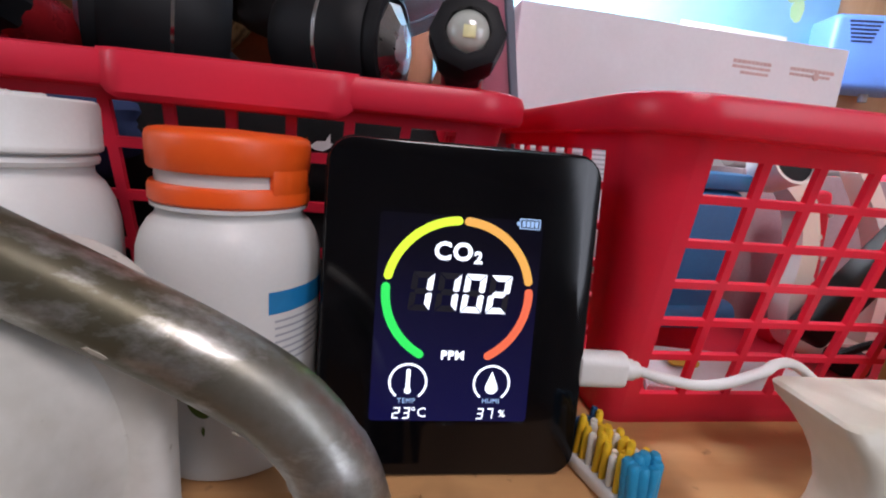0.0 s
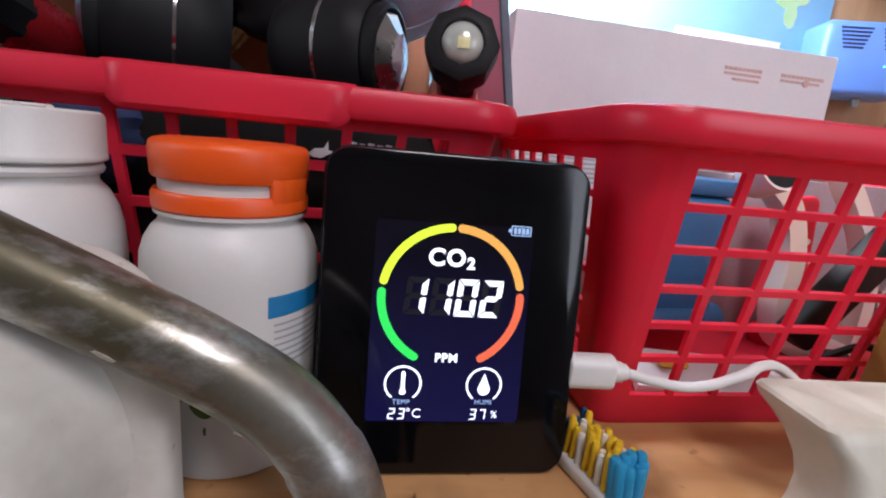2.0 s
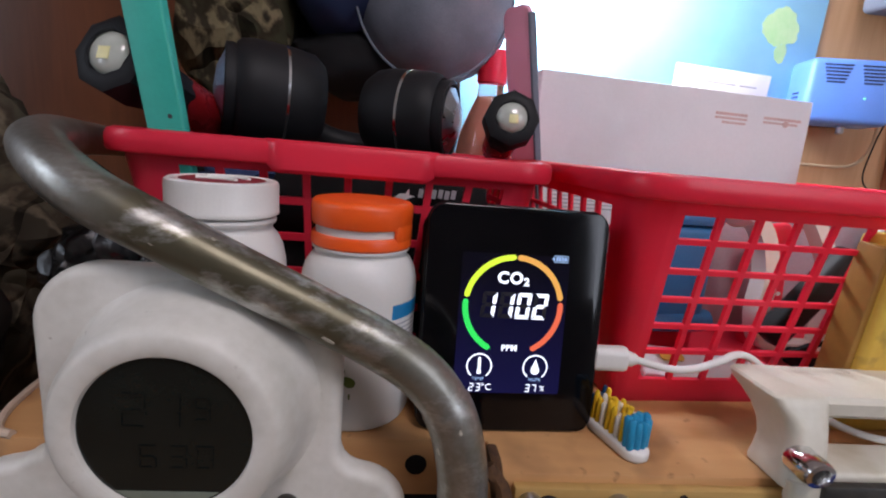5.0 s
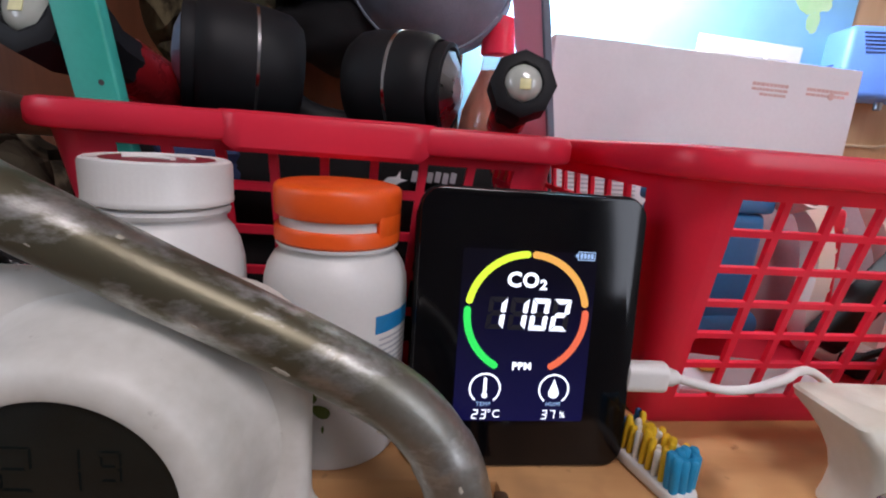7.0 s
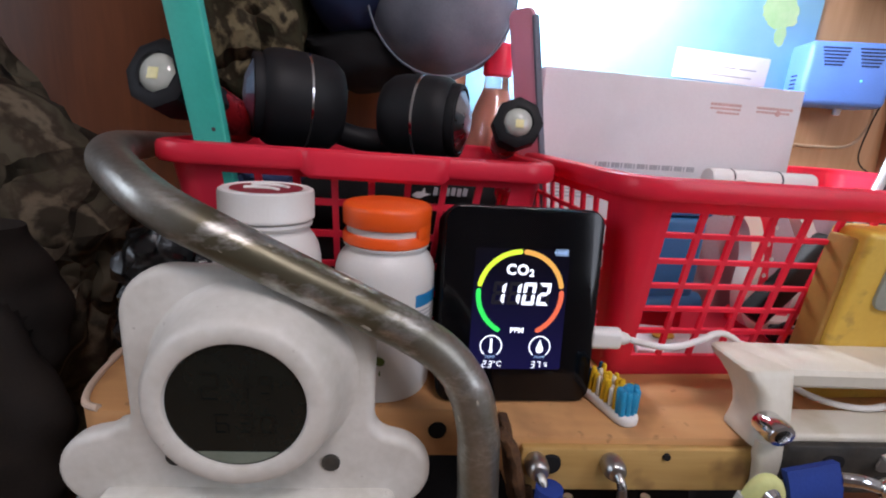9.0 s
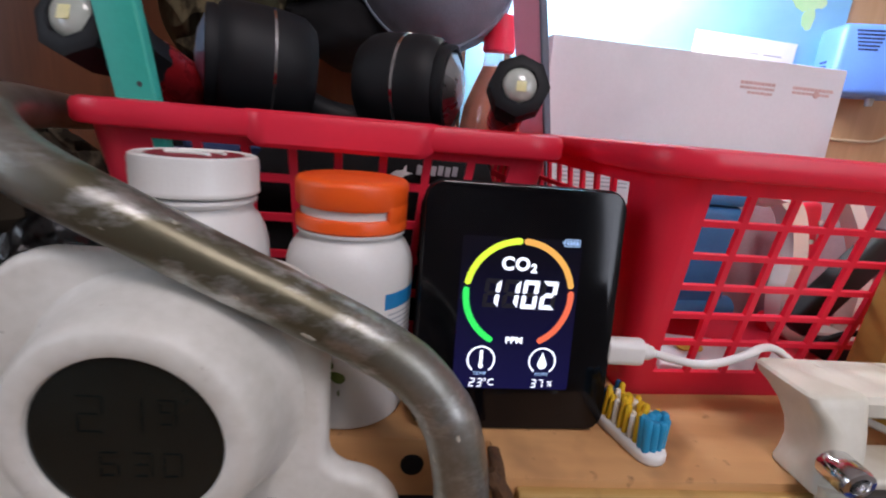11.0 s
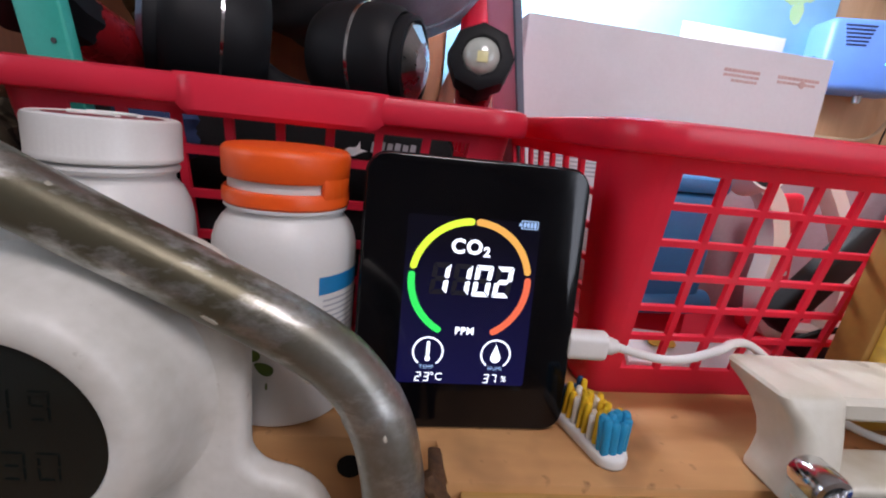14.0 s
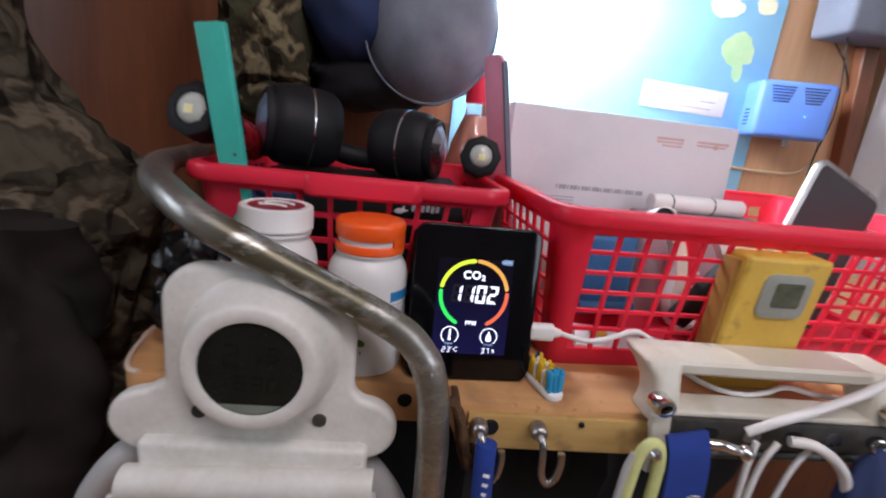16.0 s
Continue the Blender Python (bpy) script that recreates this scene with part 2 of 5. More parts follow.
PAPER = mat("white_paper", (0.80, 0.80, 0.80), (0.74, 0.74, 0.74), 0.7, scale=30, fine=300, bump=0.05)
CURTAIN = mat("white_cloth", (0.78, 0.78, 0.78), (0.70, 0.70, 0.72), 0.9, scale=20, fine=700, bump=0.2)
YEL_GREEN = mat("pale_yellow_strap", (0.68, 0.70, 0.30), (0.56, 0.60, 0.24), 0.6, scale=80, bump=0.1)
BLUE_STRAP = mat("royal_blue_webbing", (0.012, 0.05, 0.30), (0.008, 0.035, 0.22), 0.75, scale=60, fine=1500, bump=0.5)
COPPER = mat("beige_rubber_lead", (0.40, 0.28, 0.18), None, 0.6)


def specks(m, scale, lo, hi, tone):
    """Small marks of another tone over a material's colour."""
    n, l = m.node_tree.nodes, m.node_tree.links
    p = n["Principled BSDF"]
    src = p.inputs["Base Color"].links[0].from_socket
    tc, ns, cut, mix = n.new("ShaderNodeTexCoord"), n.new("ShaderNodeTexNoise"), n.new("ShaderNodeMapRange"), n.new("ShaderNodeMix")
    ns.inputs["Scale"].default_value, ns.inputs["Detail"].default_value = scale, 3
    cut.inputs[1].default_value, cut.inputs[2].default_value = lo, hi
    mix.data_type = "RGBA"
    mix.inputs["B"].default_value = (*tone, 1)
    l.new(tc.outputs["Object"], ns.inputs["Vector"]), l.new(ns.outputs[0], cut.inputs[0]), l.new(cut.outputs[0], mix.inputs["Factor"])
    l.new(src, mix.inputs["A"]), l.new(mix.outputs["Result"], p.inputs["Base Color"])


CREAM = mat("aged_cream_plastic", (0.70, 0.665, 0.57), (0.62, 0.58, 0.47), 0.33, scale=30, fine=400, bump=0.05)
specks(CREAM, 40, 0.60, 0.80, (0.55, 0.49, 0.36))
specks(DEVICE_WHITE, 210, 0.70, 0.80, (0.34, 0.31, 0.26))
specks(DEVICE_WHITE, 24, 0.58, 0.80, (0.52, 0.48, 0.40))
specks(WOOD, 26, 0.56, 0.78, (0.26, 0.13, 0.055))
specks(WOOD, 150, 0.66, 0.76, (0.30, 0.15, 0.06))
specks(WOOD_FRONT, 45, 0.56, 0.74, (0.20, 0.11, 0.045))
specks(YELLOW, 70, 0.64, 0.76, (0.42, 0.25, 0.05))
specks(TEAL, 160, 0.68, 0.76, (0.02, 0.28, 0.23))
specks(CARD, 14, 0.55, 0.8, (0.60, 0.57, 0.58))


# ---- mesh helpers ----
def part(name, bm, material, parent=None, label="", smooth=True):
    me = bpy.data.meshes.new(name)
    bmesh.ops.recalc_face_normals(bm, faces=bm.faces)
    bm.to_mesh(me)
    bm.free()
    for poly in me.polygons:
        poly.use_smooth = smooth
    if smooth:
        me.set_sharp_from_angle(angle=radians(38))
    mats = material if isinstance(material, (list, tuple)) else [material]
    for mm in mats:
        me.materials.append(mm)
    ob = new(name, me)
    if parent:
        ob.parent = parent
    if label:
        ob["label"] = label
    return ob


def thing(name, m, label, category, group="", kind=""):
    ob = new(name)
    ob.empty_display_size = 0.01
    ob.matrix_world = m
    return tagged(ob, label, category, group, kind)


def rbox(sx, sy, sz, at=(0, 0, 0), bevel=0.0, seg=2, m=None):
    """A box with its middle at `at`, bevelled all round."""
    bm = bmesh.new()
    bmesh.ops.create_cube(bm, size=1)
    bmesh.ops.scale(bm, vec=(sx, sy, sz), verts=bm.verts)
    if bevel:
        bmesh.ops.bevel(bm, geom=list(bm.edges), offset=bevel, segments=seg, affect="EDGES", profile=0.5)
    if m:
        bmesh.ops.transform(bm, matrix=m, verts=bm.verts)
    bmesh.ops.translate(bm, vec=at, verts=bm.verts)
    return bm


def lathe(profile, n=40, m=None):
    """A turned solid from (radius, height) pairs, round z."""
    bm = bmesh.new()
    rings = []
    for r, z in profile:
        if r < 1e-6:
            rings.append([bm.verts.new((0, 0, z))])
        else:
            rings.append([bm.verts.new((r * math.cos(2 * math.pi * i / n), r * math.sin(2 * math.pi * i / n), z)) for i in range(n)])
    for a, b in zip(rings, rings[1:]):
        for i in range(n):
            j = (i + 1) % n
            if len(a) == 1 and len(b) > 1:
                bm.faces.new((a[0], b[i], b[j]))
            elif len(b) == 1 and len(a) > 1:
                bm.faces.new((a[i], a[j], b[0]))
            elif len(a) > 1:
                bm.faces.new((a[i], a[j], b[j], b[i]))
    if m:
        bmesh.ops.transform(bm, matrix=m, verts=bm.verts)
    return bm


def spline(points, steps=8):
    """Catmull-Rom through the points."""
    p = [Vector(q) for q in points]
    p = [2 * p[0] - p[1]] + p + [2 * p[-1] - p[-2]]
    out = []
    for i in range(1, len(p) - 2):
        a, b, c, d = p[i - 1:i + 3]
        for k in range(steps):
            t = k / steps
            out.append(0.5 * (2 * b + (c - a) * t + (2 * a - 5 * b + 4 * c - d) * t * t + (3 * b - 3 * c + d - a) * t ** 3))
    out.append(p[-2])
    return out


def tube(points, r, n=12, steps=8, closed_ends=True):
    line = spline(points, steps) if steps > 1 else [Vector(q) for q in points]
    bm = bmesh.new()
    rings, side = [], None
    for i, c in enumerate(line):
        d = (line[min(i + 1, len(line) - 1)] - line[max(i - 1, 0)]).normalized()
        if side is None:
            side = d.orthogonal().normalized()
        side = (side - d * side.dot(d)).normalized()
        up = d.cross(side)
        rr = r[min(i * len(r) // len(line), len(r) - 1)] if isinstance(r, (list, tuple)) else r
        rings.append([bm.verts.new(c + rr * (math.cos(2 * math.pi * k / n) * side + math.sin(2 * math.pi * k / n) * up)) for k in range(n)])
    for a, b in zip(rings, rings[1:]):
        for k in range(n):
            j = (k + 1) % n
            bm.faces.new((a[k], a[j], b[j], b[k]))
    if closed_ends:
        bm.faces.new(rings[0]), bm.faces.new(rings[-1])
    return bm


def prism(outline, h, bevel=0.0, seg=2, m=None):
    """An outline in x, y raised by h along z, its rims bevelled."""
    bm = bmesh.new()
    face = bm.faces.new([bm.verts.new((x, y, 0)) for x, y in outline])
    up = bmesh.ops.extrude_face_region(bm, geom=[face])
    bmesh.ops.translate(bm, vec=(0, 0, h), verts=[v for v in up["geom"] if isinstance(v, bmesh.types.BMVert)])
    if bevel:
        rim = [e for e in bm.edges if abs(e.verts[0].co.z - e.verts[1].co.z) < 1e-7]
        bmesh.ops.bevel(bm, geom=rim, offset=bevel, segments=seg, affect="EDGES", profile=0.5)
    if m:
        bmesh.ops.transform(bm, matrix=m, verts=bm.verts)
    return bm


def rounded(w, h, r, cx=0.0, cy=0.0, n=8):
    """The outline of a rectangle with round corners."""
    out = []
    for sx, sy, a0 in ((1, 1, 0), (-1, 1, 90), (-1, -1, 180), (1, -1, 270)):
        for k in range(n + 1):
            a = radians(a0 + 90 * k / n)
            out.append((cx + sx * (w / 2 - r) + r * math.cos(a), cy + sy * (h / 2 - r) + r * math.sin(a)))
    return out


def merge(*bms):
    out = bms[0]
    for b in bms[1:]:
        me = bpy.data.meshes.new("joined")
        b.to_mesh(me)
        b.free()
        out.from_mesh(me)
        bpy.data.meshes.remove(me)
    return out


UPRIGHT = Matrix(((1, 0, 0, 0), (0, 0, -1, 0), (0, 1, 0, 0), (0, 0, 0, 1)))   # x, y of an outline to x, z; its height towards -y


def text_mesh(words, size, at, align="CENTER", bold=0.0):
    """Words in the built-in font as a thin flat mesh in the x-z plane, facing -y."""
    cu = bpy.data.curves.new("words", "FONT")
    cu.body, cu.size, cu.align_x, cu.align_y, cu.extrude, cu.offset = words, size, align, "CENTER", 0.00008, bold
    cu.resolution_u, cu.space_character = 3, 1.12
    ob = bpy.data.objects.new("words", cu)
    scene.collection.objects.link(ob)
    me = bpy.data.meshes.new_from_object(ob.evaluated_get(bpy.context.evaluated_depsgraph_get()))
    bm = bmesh.new()
    bm.from_mesh(me)
    bpy.data.objects.remove(ob)
    bpy.data.curves.remove(cu)
    bpy.data.meshes.remove(me)
    bmesh.ops.transform(bm, matrix=Matrix.Translation(at) @ UPRIGHT, verts=bm.verts)
    return bm


def structure(name, bm, material, label, smooth=False):
    return tagged(part(name, bm, material, None, label, smooth), label, name.split("_")[0], "", "structure")


# ---- setting ----
SHELF_END = [(-0.1680, -0.0145), (-0.1735, -0.0125), (-0.1775, -0.0070), (-0.1805, 0.0010), (-0.1822, 0.0085), (-0.1834, 0.0152), (-0.1848, 0.0282), (-0.1860, 0.0500), (-0.1870, 0.335)]


def shelf_board():
    """The board that everything stands on: round left end, its front set back left of the pipe."""
    out = [(0.62, -0.024), (-0.004, -0.026), (-0.006, -0.009), (-0.148, -0.010), (-0.150, -0.0148)]
    out += SHELF_END + [(0.62, 0.335)]
    return prism(out, 0.024, 0.0012, 2, Matrix.Translation((0, 0, -0.024)))


shelf = structure("shelf", shelf_board(), WOOD, "varnished orange-brown pine shelf with worn front edge", True)
part("edge_strip", rbox(0.56, 0.004, 0.020, (0.28, -0.0275, -0.013), 0.001), WOOD_FRONT, shelf, "pale yellow pine front edge")
part("edge_trim", tube([(x + 0.0008, y + 0.0008, 0.0004) for x, y in SHELF_END], 0.0015, 8, 4), mat("pale_edging", (0.66, 0.50, 0.38), None, 0.5), shelf, "pale edging strip")
for hx, hz, hr in ((-0.0322, -0.0105, 0.0042), (0.012, -0.010, 0.0045), (0.060, -0.006, 0.0016)):
    part("hole", lathe([(0, 0), (hr, 0), (hr * 0.9, 0.0012), (0, 0.0012)], 20, Matrix.Translation((hx, -0.0088 if hx < 0 else -0.0294, hz)) @ Matrix.Rotation(radians(90), 4, "X")), DARK, shelf)


structure("wall_north", rbox(2.44, 0.02, 2.1, (0, 0.36, 0.15)), WALL_WOOD, "dark reddish-brown wood-panelled wall")
structure("wall_south", rbox(2.44, 0.02, 2.1, (0, -2.21, 0.15)), PLASTER, "plain pale plaster wall")
# Unseen wall, made pale to keep its bounced light neutral.
structure("wall_west", rbox(0.02, 2.6, 2.1, (-1.21, -0.93, 0.15)), PLASTER, "plain pale plaster wall")
structure("wall_east", rbox(0.02, 2.6, 2.1, (1.21, -0.93, 0.15)), PLASTER, "plain pale plaster wall")
structure("floor", rbox(2.44, 2.6, 0.02, (0, -0.93, -0.91)), WOOD, "brown wooden floor in shadow")
structure("ceiling", rbox(2.44, 2.6, 0.02, (0, -0.93, 1.21)), PLASTER, "plain pale ceiling")


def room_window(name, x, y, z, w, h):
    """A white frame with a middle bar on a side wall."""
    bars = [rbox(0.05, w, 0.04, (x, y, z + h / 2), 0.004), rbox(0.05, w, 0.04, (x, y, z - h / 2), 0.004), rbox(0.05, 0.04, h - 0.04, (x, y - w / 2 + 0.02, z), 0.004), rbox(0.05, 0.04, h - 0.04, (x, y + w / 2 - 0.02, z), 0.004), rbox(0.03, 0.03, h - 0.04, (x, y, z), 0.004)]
    return structure(name, merge(*bars), WHITE_PL, "out-of-view white window frame set behind a side-wall lamp")


# Windows out of view; the east one is added to back its lamp.
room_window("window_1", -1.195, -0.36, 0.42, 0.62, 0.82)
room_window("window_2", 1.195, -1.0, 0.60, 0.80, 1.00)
structure("panel_light", rbox(0.30, 0.006, 0.9, (0.42, 0.3465, 0.25), 0.001), WALL_LIGHT, "light brown wood panel behind the map")


# ---- baskets ----
def wall_lattice(bl, br, tl, tr, us, vs, thick):
    """A flat plastic wall with rectangular openings; us, vs: (start, end) of each row of openings as shares of the wall."""
    cu = sorted({0.0, 1.0, *[a for p in us for a in p]})
    cv = sorted({0.0, 1.0, *[a for p in vs for a in p]})
    bl, br, tl, tr = map(Vector, (bl, br, tl, tr))
    bm = bmesh.new()
    grid = [[bm.verts.new((bl * (1 - u) + br * u) * (1 - v) + (tl * (1 - u) + tr * u) * v) for u in cu] for v in cv]
    for j in range(len(cv) - 1):
        for i in range(len(cu) - 1):
            if any(abs(a - cu[i]) < 1e-6 for a, b in us) and any(abs(a - cv[j]) < 1e-6 for a, b in vs):
                continue
            bm.faces.new((grid[j][i], grid[j][i + 1], grid[j + 1][i + 1], grid[j + 1][i]))
    bmesh.ops.recalc_face_normals(bm, faces=bm.faces)
    bmesh.ops.solidify(bm, geom=list(bm.faces), thickness=thick)
    return bm


def openings(a, b, n, bar):
    """n openings between the shares a and b, with bars of that share between them."""
    w = (b - a - bar * (n - 1)) / n
    return [(a + k * (w + bar), a + k * (w + bar) + w) for k in range(n)]


def loop_sweep(outline, section):
    """A closed rim: the section (outward, up) swept round an outline of (x, y, nx, ny)."""
    bm = bmesh.new()
    rings = [[bm.verts.new((x + o * nx, y + o * ny, z)) for o, z in section] for x, y, nx, ny in outline]
    m, k = len(rings), len(section)
    for i in range(m):
        for j in range(k):
            bm.faces.new((rings[i][j], rings[(i + 1) % m][j], rings[(i + 1) % m][(j + 1) % k], rings[i][(j + 1) % k]))
    return bm


def rounded_n(x0, x1, y0, y1, r, n=8):
    """A round-cornered outline with outward normals."""
    out = []
    for cx, cy, a0 in ((x1 - r, y1 - r, 0), (x0 + r, y1 - r, 90), (x0 + r, y0 + r, 180), (x1 - r, y0 + r, 270)):
        for k in range(n + 1):
            a = radians(a0 + 90 * k / n)
            out.append((cx + r * math.cos(a), cy + r * math.sin(a), math.cos(a), math.sin(a)))
    return out


def corner_panel(x, y, a0, r0, r1, z0, z1, dx, dy, n=8):
    """A quarter-round corner of a basket, from the base (radius r0 about x, y) to the rim (r1 about x + dx, y + dy)."""
    bm = bmesh.new()
    low = [bm.verts.new((x + r0 * math.cos(radians(a0 + 90 * k / n)), y + r0 * math.sin(radians(a0 + 90 * k / n)), z0)) for k in range(n + 1)]
    top = [bm.verts.new((x + dx + r1 * math.cos(radians(a0 + 90 * k / n)), y + dy + r1 * math.sin(radians(a0 + 90 * k / n)), z1)) for k in range(n + 1)]
    for k in range(n):
        bm.faces.new((low[k], low[k + 1], top[k + 1], top[k]))
    bmesh.ops.recalc_face_normals(bm, faces=bm.faces)
    bmesh.ops.solidify(bm, geom=list(bm.faces), thickness=0.0018)
    return bm


def basket(m, label, w, d, h, taper, r, front, side, rows, foot):
    """A perforated plastic basket: w, d at the rim, centred; the base smaller by taper (across, in depth) on every side."""
    b = thing("plastic_basket", m, label, "basket", "red baskets on the shelf")
    x0, x1, y0, y1 = -w / 2, w / 2, -d / 2, d / 2
    zt = h - 0.004
    tx, ty = taper
    r, rb = r
    part("rim", loop_sweep(rounded_n(x0, x1, y0, y1, r), [(-0.002, h - 0.010), (0.0005, h - 0.010), (0.0045, h - 0.0095), (0.0055, h - 0.008), (0.0055, h - 0.003), (0.0045, h - 0.0008), (0.002, h), (-0.001, h), (-0.002, h - 0.001)]), RED, b)
    f = foot
    base = rounded_n(x0 + tx, x1 - tx, y0 + ty, y1 - ty, rb)
    part("foot_band", loop_sweep(base, [(-0.002, 0.0), (0.0, 0.0), (0.0012, f * 0.3), (0.0012, f), (0.0, f + 0.001), (-0.002, f)]), RED, b)
    part("base", prism(rounded(w - 2 * tx, d - 2 * ty, rb), 0.002, 0, 2, Matrix.Translation((0, 0, 0.003))), RED, b)
    zf = f * 0.5
    sx, sy = tx * (1 - zf / h), ty * (1 - zf / h)
    rows_v = [((a - zf) / (zt - zf), (c - zf) / (zt - zf)) for a, c in rows]
    for name, p, q, pl, ql, us in (
            ("front_wall", (x0 + rb + sx, y0 + sy), (x1 - rb - sx, y0 + sy), (x0 + r, y0), (x1 - r, y0), front),
            ("back_wall", (x1 - rb - sx, y1 - sy), (x0 + rb + sx, y1 - sy), (x1 - r, y1), (x0 + r, y1), front),
            ("side_wall", (x0 + sx, y1 - rb - sy), (x0 + sx, y0 + rb + sy), (x0, y1 - r), (x0, y0 + r), side),
            ("side_wall", (x1 - sx, y0 + rb + sy), (x1 - sx, y1 - rb - sy), (x1, y0 + r), (x1, y1 - r), side)):
        part(name, wall_lattice((*p, zf), (*q, zf), (*pl, zt), (*ql, zt), us, rows_v, 0.0019), RED, b, "", False)
    for ex, ey, a0 in ((1, 1, 0), (-1, 1, 90), (-1, -1, 180), (1, -1, 270)):
        cx, cy = ex * (w / 2 - rb - sx), ey * (d / 2 - rb - sy)
        part("corner", corner_panel(cx, cy, a0, rb, r, zf, zt, ex * (w / 2 - r) - cx, ey * (d / 2 - r) - cy), RED, b)
    return b


rows_b = [(0.0122, 0.0259), (0.0281, 0.0386), (0.0408, 0.0513), (0.0535, 0.0640), (0.0662, 0.0767), (0.0789, 0.0885)]
basket(pose(0.0435, 0.002, 0, 0, 0, 3.0) @ pose(0.165, 0.110, 0), "bright red perforated plastic basket holding a white carton", 0.330, 0.220, 0.1035, (0.0133, 0.021), (0.014, 0.007),
       openings(0.0155, 0.975, 17, 0.0085), openings(0.05, 0.95, 11, 0.014), rows_b, 0.0105)
rows_a = [(0.0155, 0.0284), (0.0315, 0.0444), (0.0475, 0.0604), (0.0635, 0.0764), (0.0795, 0.0898)]
left_basket = basket(pose(-0.0740, 0.120, 0, 0, 0, 2.0), "bright red perforated plastic basket filled with headphones and torches", 0.180, 0.165, 0.103, (0.014, 0.014), (0.014, 0.014),
       openings(0.072, 0.980, 8, 0.021), openings(0.05, 0.95, 8, 0.022), rows_a, 0.0105)


def grip():
    """The thicker middle of the rim, proud of the lip, its ends run out."""
    prof = [(0.0040, 0.0), (0.0040, -0.0128), (0.0068, -0.0128), (0.0082, -0.0112), (0.0084, -0.0030), (0.0074, -0.0006), (0.0050, 0.0004)]
    bm = bmesh.new()
    rings = []
    for k in range(25):
        u = k / 24
        e = min(1.0, min(u, 1 - u) / 0.07)
        e = e * e * (3 - 2 * e)
        rings.append([bm.verts.new(((u - 0.5) * 0.070, -(0.0040 + (o - 0.0040) * e * 0.999) - 0.0001, z * (0.70 + 0.30 * e))) for o, z in prof])
    for a, b in zip(rings, rings[1:]):
        for j in range(len(prof)):
            q = (j + 1) % len(prof)
            bm.faces.new((a[j], a[q], b[q], b[j]))
    bm.faces.new(rings[0]), bm.faces.new(rings[-1])
    return bm


for turn in (0, 180):
    g = part("grip", grip(), RED, left_basket, "thicker grip in the rim")
    g.matrix_basis = Matrix.Rotation(radians(turn), 4, "Z") @ Matrix.Translation((0.006 if not turn else -0.006, -0.0825 + 0.0005, 0.1030))


# ---- the air-quality meter ----
def arc_strip(cx, cz, r, w, a0, a1, y, n=26):
    """A flat round-ended arc in the x-z plane; angles from the top, clockwise."""
    bm = bmesh.new()
    pts = []
    for k in range(n + 1):
        a = radians(a0 + (a1 - a0) * k / n)
        pts.append((math.sin(a), math.cos(a)))
    outer = [(cx + (r + w / 2) * s, cz + (r + w / 2) * c) for s, c in pts]
    inner = [(cx + (r - w / 2) * s, cz + (r - w / 2) * c) for s, c in pts]

    def cap(s, c, sign):
        px, pz = cx + r * s, cz + r * c
        tx, tz = sign * c, -sign * s
        return [(px + w / 2 * (math.cos(b) * s * -1 + math.sin(b) * tx), pz + w / 2 * (math.cos(b) * c * -1 + math.sin(b) * tz)) for b in [math.pi * j / 6 for j in range(1, 6)]]
    end, beg = cap(*pts[-1], 1), cap(*pts[0], -1)
    for o1, o2, i1, i2 in zip(outer, outer[1:], inner, inner[1:]):
        bm.faces.new([bm.verts.new((q[0], y, q[1])) for q in (o1, o2, i2, i1)])
    bm.faces.new([bm.verts.new((q[0], y, q[1])) for q in [inner[-1]] + end + [outer[-1]]])
    bm.faces.new([bm.verts.new((q[0], y, q[1])) for q in [inner[0]] + beg + [outer[0]]])
    bmesh.ops.remove_doubles(bm, verts=bm.verts, dist=1e-6)
    return bm


SEG = {"0": "abcdef", "1": "bc", "2": "abged", "3": "abgcd", "4": "fgbc", "5": "afgcd", "6": "afgedc", "7": "abc", "8": "abcdefg", "9": "abcdfg"}


def digit(ch, x, z, w, h, s, y, slant=0.10):
    """One seven-segment digit, its lower left corner at x, z."""
    bm = bmesh.new()
    g, hh = s * 0.08, h / 2
    bars = {"a": [(0, h), (w, h), (w - s, h - s), (s, h - s)], "d": [(s, s), (w - s, s), (w, 0), (0, 0)],
            "f": [(0, h - g), (s, h - s - g), (s, hh + s * 0.35), (s * 0.4, hh + g), (0, hh + s * 0.3)], "b": [(w, h - g), (w, hh + s * 0.3), (w - s * 0.4, hh + g), (w - s, hh + s * 0.35), (w - s, h - s - g)],
            "e": [(0, g), (0, hh - s * 0.3), (s * 0.4, hh - g), (s, hh - s * 0.35), (s, s + g)], "c": [(w, g), (w - s, s + g), (w - s, hh - s * 0.35), (w - s * 0.4, hh - g), (w, hh - s * 0.3)],
            "g": [(s * 0.5, hh), (s, hh + s / 2), (w - s, hh + s / 2), (w - s * 0.5, hh), (w - s, hh - s / 2), (s, hh - s / 2)]}
    for k in SEG[ch]:
        cx, cz = sum(p[0] for p in bars[k]) / len(bars[k]), sum(p[1] for p in bars[k]) / len(bars[k])
        bm.faces.new([bm.verts.new((x + cx + (px - cx) * 0.95 + slant * pz, y, z + cz + (pz - cz) * 0.95)) for px, pz in bars[k]])
    return bm


def face_m(z=0.0):
    return Matrix.Translation((0, 0, z)) @ UPRIGHT


